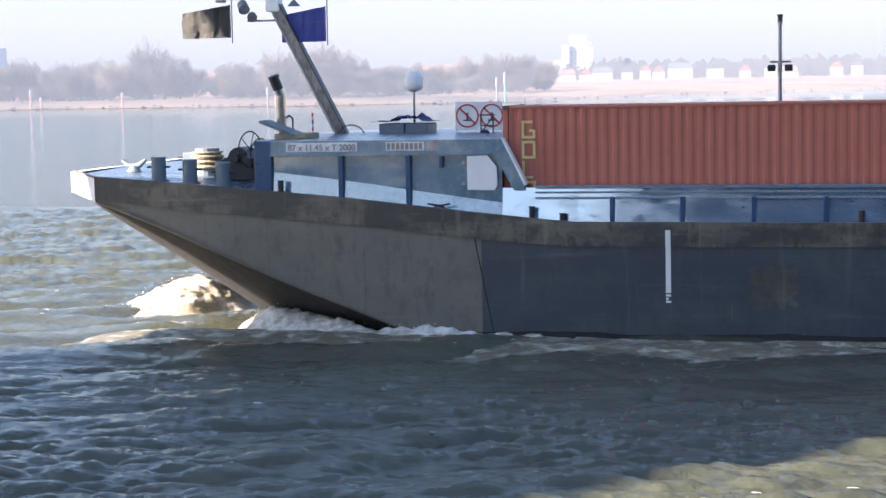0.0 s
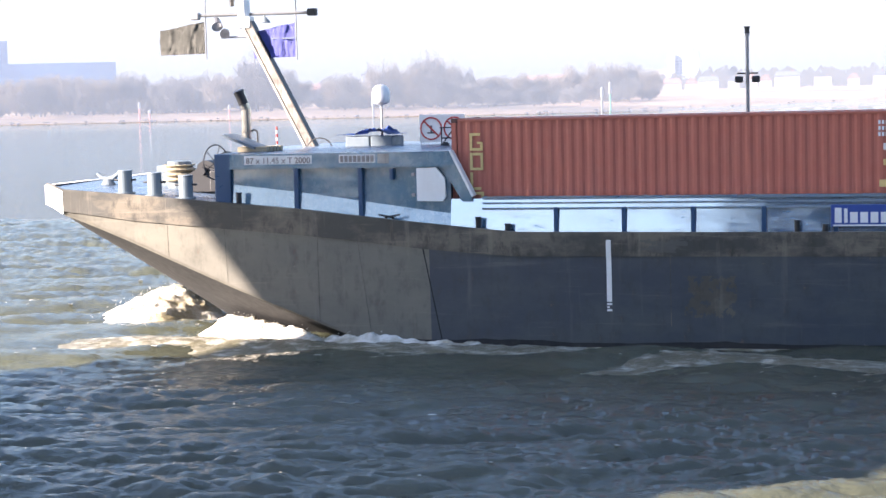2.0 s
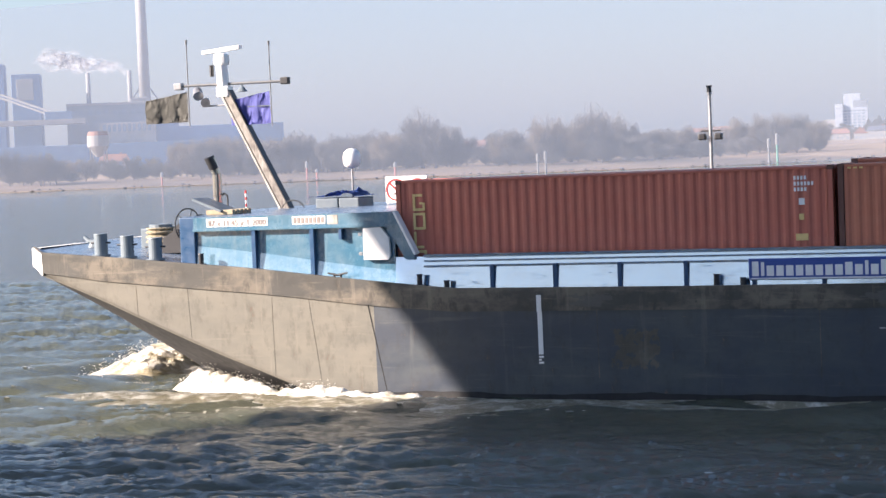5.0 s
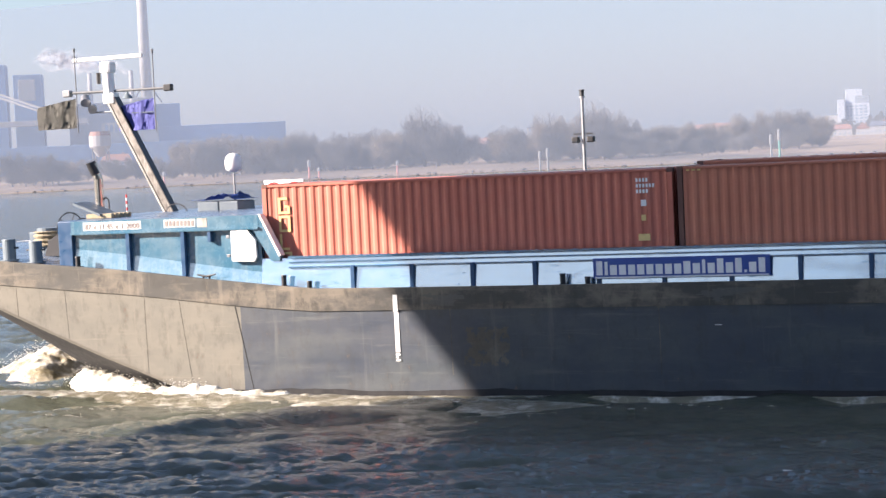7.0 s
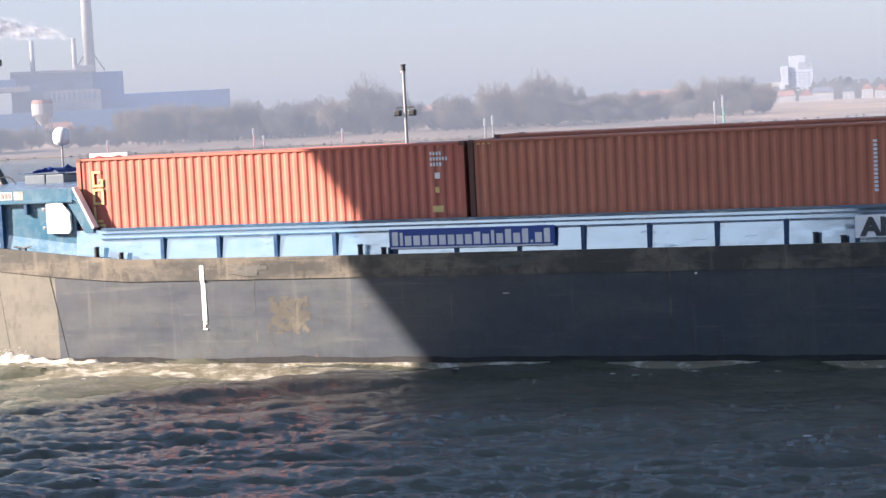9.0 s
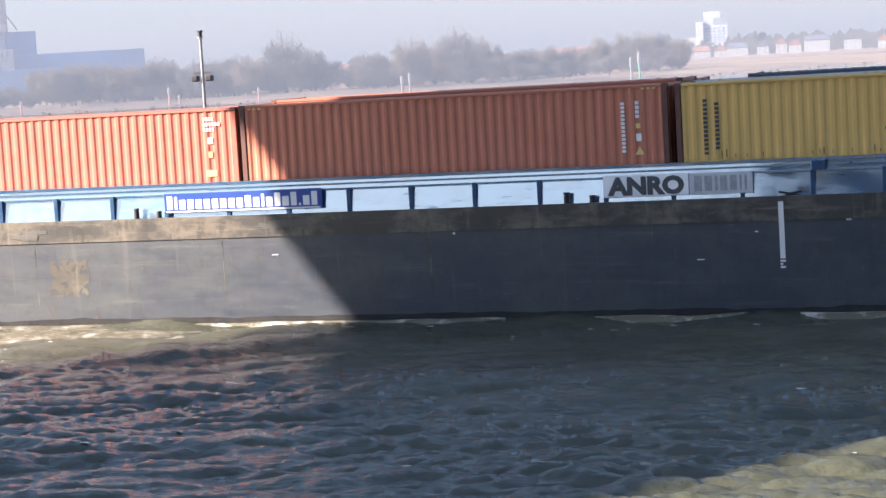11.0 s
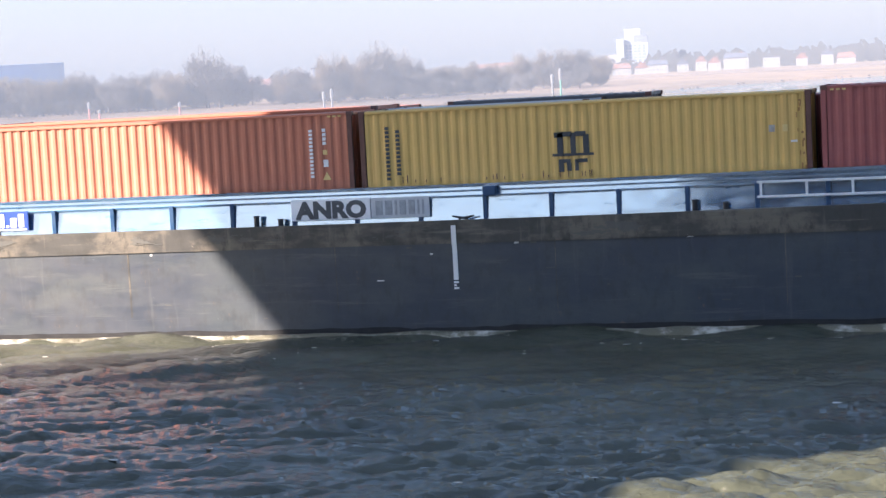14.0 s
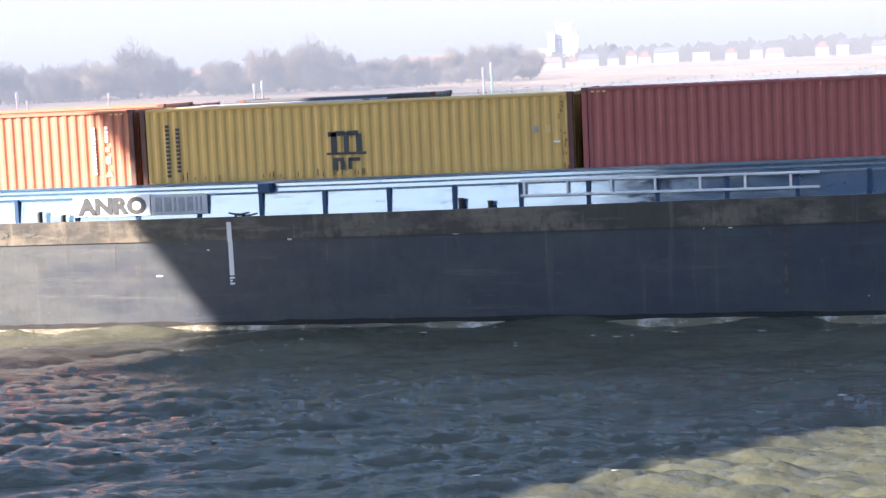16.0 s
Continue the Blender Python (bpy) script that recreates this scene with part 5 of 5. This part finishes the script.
for a, top, r in ((-30.0, 7.0, 4.3), (-30.45, 2.98, 2.0), (-31.72, 2.95, 2.0)):
    bm = bmesh.new()
    tube(bm, (px(a), 45, pz(1.5)), (px(a), 45, pz(top)), r * 1.12, r * 0.85, n=20)
    st = part("chimney", bm, M_WALLW, plant, "white chimney stack", smooth=True)
    if r > 4:
        for s in (-1, 1):
            bm = bmesh.new()
            beam(bm, (px(a) + s * 12, 45, pz(1.95)), (px(a) + s * 3, 45, pz(2.5)), 1.2, 1.2)
            part("strut", bm, M_WALLW, st)
        block(plant, "stack_base", px(a) - 12, px(a) + 4, pz(2.12), M_WALLW, 38, 12, pz(1.9))
for i in range(9):
    block(plant, "window", px(-32.3 + 0.26 * i), px(-32.3 + 0.26 * i) + 4, pz(1.75), M_GLASSF, 33.7, 0.5, pz(1.64))
for i in range(10):
    block(plant, "window", px(-31.3 + 0.15 * i), px(-31.3 + 0.15 * i) + 2.4, pz(1.3), M_GLASSF, 11.7, 0.5, pz(1.08))
# feed silo on legs near the bank
silo = thing("silo", "pale silo on legs with red-topped rim", "silo", at=facing(-31.45, 900, 3))
bm = bmesh.new()
tube(bm, (0, 0, 14), (0, 0, 19), 5.2, n=18)
tube(bm, (0, 0, 9), (0, 0, 14), 1.4, 5.2, n=18)
part("hopper", bm, M_WALLW, silo)
bm = bmesh.new()
tube(bm, (0, 0, 19), (0, 0, 21), 5.2, 4.4, n=18)
part("cap", bm, M_ROOFR, silo)
for a in range(4):
    bm = bmesh.new()
    x, y = 4.6 * math.cos(a * 1.57 + 0.6), 4.6 * math.sin(a * 1.57 + 0.6)
    beam(bm, (x, y, -1), (x, y, 15), 0.7, 0.7, up=(0, 1, 0))
    part("leg", bm, M_WALLW, silo)
# steam over the stacks, in soft lumps that drift
m = Mat("steam", (0.85, 0.85, 0.87), 1.0, 0, 0)
m.link(m.noise(0.09, 2, (1, 1, 1.3), 0.5, lo=0.36, hi=0.72, a=0.0, b=0.20), "Alpha")
M_STEAM = m.m
PUFFS = []
rnd = random.Random(41)
for k in range(13):
    u = k / 12
    r = 3.0 + 8.5 * u ** 0.8
    bm = bmesh.new()
    bmesh.ops.create_icosphere(bm, subdivisions=4, radius=r)
    for v in bm.verts:
        d = v.co.normalized()
        v.co = d * r * (0.8 + 0.5 * noise.fractal(d * 1.6 + Vector((k * 7, 0, 0)), 0.9, 2.1, 4))
        v.co.x *= 1.5
        v.co.z *= 0.85
    ob = part("steam_puff", bm, M_STEAM, smooth=True)
    tagged(ob, "thin white steam drifting from the power station chimney", "steam", kind="stuff")
    PUFFS.append((ob, polar(-30.6 - 2.2 * u + rnd.uniform(-0.08, 0.08), D + 45 + 14 * k, CAM_Z + D * math.tan(radians(3.05 + 0.75 * u + rnd.uniform(-0.12, 0.12))))))


# beacons and marker posts along the far shore
def beacon(deg, d, low, high, paint_top, paint_low, name="channel_beacon", label="white and green channel beacon on the far shore"):
    b = thing(name, label, "beacon", "markers on the far bank", at=facing(deg, d, 0))
    z0, z1 = CAM_Z + d * math.tan(radians(low)), CAM_Z + d * math.tan(radians(high))
    bm = bmesh.new()
    tube(bm, (0, 0, min(z0, 0.2)), (0, 0, z0 + (z1 - z0) * 0.6), 0.35, 0.32, n=10)
    part("post", bm, paint_low, b)
    bm = bmesh.new()
    tube(bm, (0, 0, z0 + (z1 - z0) * 0.6), (0, 0, z1 - 0.5), 0.55, 0.5, n=10)
    tube(bm, (0, 0, z1 - 0.5), (0, 0, z1), 0.5, 0.12, n=10)
    part("head", bm, paint_top, b)


M_GREENP = hazed("beacon_green", (0.20, 0.48, 0.38), scale=0.5)
M_REDP = hazed("beacon_red", (0.60, 0.28, 0.25), scale=0.5)
beacon(-10.87, 552, -0.70, 0.20, M_WALLW, M_GREENP)
beacon(-11.12, 552, -0.70, 0.05, M_WALLW, M_WALLW)
beacon(-17.88, 553, -0.74, -0.04, M_WALLW, M_WALLW)
beacon(-18.12, 553, -0.74, -0.12, M_WALLW, M_WALLW)
for a, h in ((-25.2, -0.06), (-24.9, -0.3), (-22.5, -0.2), (-29.6, -0.2)):
    beacon(a, lerp(SHORE, a) + 2, -0.58, h, M_WALLW, M_REDP, "marker_post", "red and white marker post on the sandy shore")
# a line of low stones where the bank meets the river
bm = bmesh.new()
for i in range(220):
    a = rnd.uniform(-36, 2)
    p = polar(a, lerp(SHORE, a) + rnd.uniform(-4, 9), rnd.uniform(0, 0.4))
    bmesh.ops.create_icosphere(bm, subdivisions=1, radius=rnd.uniform(0.2, 0.6), matrix=Matrix.Translation(p) @ Matrix.Diagonal((1.6, 1, 0.6, 1)))
tagged(part("bank_stones", bm, M_BARK), "grey stones strewn along the waterline", "stones", kind="stuff")


# ---- containers ----
def container(x, y, top, length, paint, label, h=2.6, doors=True, lone=True):
    """A steel box container with corrugated walls, frame and corner castings; x, y: its forward near corner."""
    c = thing("shipping_container", label, "container", "containers on the barge")
    w, z0 = 2.44, top - h
    n = int(length / 0.283)
    prof = []
    x0, step = 0.16, (length - 0.32) / n
    for i in range(n):
        a = x0 + i * step
        prof += [(a, 0.0), (a + step * 0.30, 0.0), (a + step * 0.52, 0.027), (a + step * 0.78, 0.027)]
    prof.append((length - 0.16, 0.0))
    for name, y0, s in (("side_wall", 0.03, 1), ("side_wall", w - 0.03, -1)):
        bm = bmesh.new()
        grid_faces(bm, [[(a, y0 + s * d, 0.15), (a, y0 + s * d, h - 0.07)] for a, d in prof])
        part(name, bm, paint, c)
    bm = bmesh.new()
    grid_faces(bm, [[(a, 0.04, h - 0.03 - d * 0.5), (a, w - 0.04, h - 0.03 - d * 0.5)] for a, d in prof])
    part("roof", bm, paint, c)
    bm = bmesh.new()
    m = int(w / 0.25)
    rows = []
    for i in range(m):
        a = 0.1 + i * (w - 0.2) / m
        rows += [[(0.04, a, 0.15), (0.04, a, h - 0.1)], [(0.04, a + 0.09, 0.15), (0.04, a + 0.09, h - 0.1)], [(0.08, a + 0.12, 0.15), (0.08, a + 0.12, h - 0.1)], [(0.08, a + 0.2, 0.15), (0.08, a + 0.2, h - 0.1)]]
    grid_faces(bm, rows)
    part("end_wall", bm, paint, c)
    bm = bmesh.new()
    bar(bm, (length - 0.09, 0.1, 0.15), (length - 0.05, w - 0.1, h - 0.1), bevel=0.008)
    for a in (0.45, 0.95, 1.5, 2.0):
        tube(bm, (length - 0.03, a, 0.1), (length - 0.03, a, h - 0.05), 0.018, n=8)
    part("door", bm, paint, c)
    for a in (0, length - 0.14):
        for b in (0, w - 0.12):
            bm = bmesh.new()
            bar(bm, (a, b, 0.118), (a + 0.14, b + 0.12, h - 0.118), bevel=0.01)
            part("corner_post", bm, paint if lone else M_CEDGE, c)
            for z in (0, h - 0.118):
                bm = bmesh.new()
                bar(bm, (a - 0.008, b - 0.008, z), (a + 0.17, b + 0.155, z + 0.118), bevel=0.012)
                part("corner_casting", bm, M_CEDGE, c)
    for b in (0, w - 0.06):
        for z, t in ((h - 0.09, 0.07), (0.02, 0.14)):
            bm = bmesh.new()
            bar(bm, (0.17, b, z), (length - 0.17, b + 0.06, z + t), bevel=0.006)
            part("rail", bm, paint, c)
    for a in (0, length - 0.1):
        for z in (0.02, h - 0.1):
            bm = bmesh.new()
            bar(bm, (a, 0.14, z), (a + 0.1, w - 0.14, z + 0.09), bevel=0.006)
            part("cross_rail", bm, paint, c)
    bm = bmesh.new()
    bar(bm, (0.1, 0.08, 0.1), (length - 0.1, w - 0.08, 0.14))
    part("floor_panel", bm, M_CEDGE, c)
    CARGO.append((c, Vector((x, y, z0))))
    return c


CARGO = []
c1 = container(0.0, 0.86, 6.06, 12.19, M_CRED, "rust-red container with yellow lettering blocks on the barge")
c2 = container(12.32, 0.86, 6.08, 12.19, M_CRED2, "brown-red container with white codes on the barge", lone=False)
c3 = container(24.72, 0.86, 6.05, 12.19, M_CYEL, "yellow container with dark logo on the barge", lone=False)
c4 = container(37.16, 0.86, 6.14, 12.19, M_CMAR, "maroon container at the rear of the barge")
for x, y, top, length, paint, label in (
        (49.6, 0.86, 6.1, 12.19, M_CRED2, "brown-red container far aft on the barge"),
        (0.0, 3.34, 6.02, 12.19, M_CMAR, "maroon container in the second row"),
        (12.3, 3.34, 6.17, 12.19, M_CRED2, "brown-red container standing slightly higher in the second row"),
        (24.6, 3.34, 6.06, 6.06, M_CGREY, "short grey container in the second row"),
        (31.0, 3.34, 5.9, 12.19, M_CMAR, "maroon container in the second row"),
        (12.3, 5.82, 6.1, 12.19, M_CRED, "rust-red container in the third row"),
        (26.0, 5.82, 6.15, 6.06, M_CDARK, "dark container in the third row"),
        (37.2, 3.34, 6.1, 12.19, M_CRED, "rust-red container in the second row")):
    container(x, y, top, length, paint, label)


# ---- marks on the containers, as plain shapes ----
def mark(c, x0, z0, x1, z1, paint, name="mark_bar"):
    bm = bmesh.new()
    bar(bm, (x0, 0.012, z0), (x1, 0.029, z1))
    return part(name, bm, paint, c)


def ring_mark(c, x0, z0, x1, z1, t, paint, gaps=()):
    for k, (a, b, d, e) in enumerate(((x0, z0, x0 + t, z1), (x1 - t, z0, x1, z1), (x0 + t, z1 - t, x1 - t, z1), (x0 + t, z0, x1 - t, z0 + t))):
        if k not in gaps:
            mark(c, a, b, d, e, paint)


Z1 = 6.06 - 2.6
mark(c1, 0.79, 5.19 - Z1, 0.86, 5.42 - Z1, M_YELLOW)
mark(c1, 0.70, 5.37 - Z1, 0.79, 5.43 - Z1, M_YELLOW)
for k, gaps in enumerate(((1,), (), (1, 2), (3,))):
    z = 5.66 - Z1 - 0.525 * k
    ring_mark(c1, 0.50, z - 0.47, 0.86, z, 0.07, M_YELLOW, gaps)
rnd = random.Random(4)
for k, n in enumerate((4, 6, 4)):
    for i in range(n):
        mark(c1, 11.18 + 0.09 * i, 5.70 - Z1 - 0.15 * k, 11.235 + 0.09 * i, 5.80 - Z1 - 0.15 * k, M_WHITETEXT)
mark(c1, 11.3, 5.05 - Z1, 11.45, 5.22 - Z1, M_WHITETEXT)
mark(c1, 11.3, 4.66 - Z1, 11.42, 4.82 - Z1, M_YELLOW)
mark(c1, 11.2, 4.12 - Z1, 11.52, 4.30 - Z1, M_YELLOW, "label_plate")
Z2 = 6.08 - 2.6
for i in range(13):
    mark(c2, 10.93, 5.55 - Z2 - 0.105 * i, 11.03, 5.62 - Z2 - 0.105 * i, M_WHITETEXT)
for i in range(4):
    mark(c2, 11.32, 5.55 - Z2 - 0.12 * i, 11.42, 5.64 - Z2 - 0.12 * i, M_WHITETEXT)
mark(c2, 11.32, 4.92 - Z2, 11.44, 5.05 - Z2, M_YELLOW)
mark(c2, 11.32, 4.58 - Z2, 11.46, 4.78 - Z2, M_WHITETEXT)
bm = bmesh.new()
prism(bm, [(11.28, 4.22 - Z2), (11.52, 4.22 - Z2), (11.40, 4.45 - Z2)], 0.012, 0.029)
part("warning_triangle", bm, M_YELLOW, c2)
for c, z in ((c2, 2.46), (c4, 2.46)):
    for x in (0.25, 0.40, 0.55, 11.5, 11.65, 11.8):
        mark(c, x, z, x + 0.09, z + 0.045, M_YELLOW, "hazard_stripe")
Z3 = 6.05 - 2.6
for i in range(13):
    mark(c3, 0.72, 5.52 - Z3 - 0.115 * i, 0.83, 5.60 - Z3 - 0.115 * i, M_DARKTEXT)
for i in range(11):
    mark(c3, 1.02, 5.42 - Z3 - 0.115 * i, 1.13, 5.50 - Z3 - 0.115 * i, M_DARKTEXT)
for a, b, d, e in ((5.50, 4.66, 5.66, 5.22), (5.86, 4.66, 6.00, 5.22), (6.20, 4.66, 6.36, 5.16), (5.42, 5.10, 5.66, 5.24), (5.62, 5.12, 5.90, 5.25), (5.98, 5.12, 6.28, 5.25), (5.36, 4.60, 6.48, 4.67), (5.52, 4.18, 5.66, 4.52), (5.66, 4.42, 5.84, 4.52), (5.74, 4.2, 5.86, 4.42), (6.0, 4.42, 6.3, 4.52), (5.96, 4.2, 6.06, 4.5)):
    mark(c3, a, b - Z3, d, e - Z3, M_DARKTEXT, "logo_shape")
mark(c3, 11.1, 5.0 - Z3, 11.25, 5.18 - Z3, M_CREAM)
mark(c3, 11.45, 5.0 - Z3, 11.58, 5.18 - Z3, M_YELLOW)
mark(c3, 11.65, 4.72 - Z3, 11.82, 4.77 - Z3, M_WHITETEXT)
rnd = random.Random(9)
for i in range(18):
    x = rnd.uniform(0.5, 7.0)
    mark(c3, x, 4.05 - Z3, x + rnd.uniform(0.015, 0.03), 4.08 - Z3 + rnd.uniform(0.03, 0.2), M_CEDGE, "rust_streak")
for i in range(14):
    x, z = rnd.uniform(11.78, 12.0), rnd.uniform(3.7, 5.8)
    mark(c3, x, z - Z3, x + rnd.uniform(0.02, 0.07), z - Z3 + rnd.uniform(0.04, 0.16), M_RUST, "rust_streak")


# ---- movement ----
def motions():
    walk(barge, [(t, pose(x, y, 0)) for t, x, y in SHIP_ROWS])
    for box, at in CARGO:
        walk(box, [(t, pose(x + at.x, y + at.y, at.z)) for t, x, y in SHIP_ROWS])
    times = [0.5 * i for i in range(33)]
    sx = [float(np.interp(t, [r[0] for r in SHIP_ROWS], [r[1] for r in SHIP_ROWS])) for t in times]
    sy = [float(np.interp(t, [r[0] for r in SHIP_ROWS], [r[2] for r in SHIP_ROWS])) for t in times]
    for ob, up, fore, ph in AFLOAT:
        walk(ob, [(t, pose(x + fore * math.sin(1.9 * t + ph), y, up * math.sin(3.1 * t + 2 * ph))) for t, x, y in zip(times, sx, sy)])
    for ob in (chop, flecks):
        walk(ob, [(0.0, pose(-6, 0, 0)), (8.0, pose(0, 0, 0)), (16.0, pose(6, 0, 0))])
    walk(radar, [(t, pose(-7.82, MID, 10.36, 0, 0, -164 * (t - 5.87))) for t in times])
    for strips, x0, w, seed in FLAGS:
        rows = [[] for _ in strips]
        for t in times:
            p = Vector((x0, MID, 8.5))
            for k in range(len(strips)):
                a = 9 * math.sin(5.3 * t - 1.3 * k + seed) * (0.5 + 0.25 * k)
                rows[k].append((t, Matrix.Translation(p) @ pose(0, 0, 0, 0, 0, a)))
                p = p + Vector((-w * math.cos(radians(a)), -w * math.sin(radians(a)), 0))
        for ob, r in zip(strips, rows):
            walk(ob, r)
    for k, (ob, at) in enumerate(PUFFS):
        walk(ob, [(t, Matrix.Translation(at + Vector((-0.9 * (t - 8), 0, 0.25 * (t - 8)))) @ pose(0, 0, 0, 0, 2 * t, 0)) for t in (0.0, 4.0, 8.0, 12.0, 16.0)])


motions()
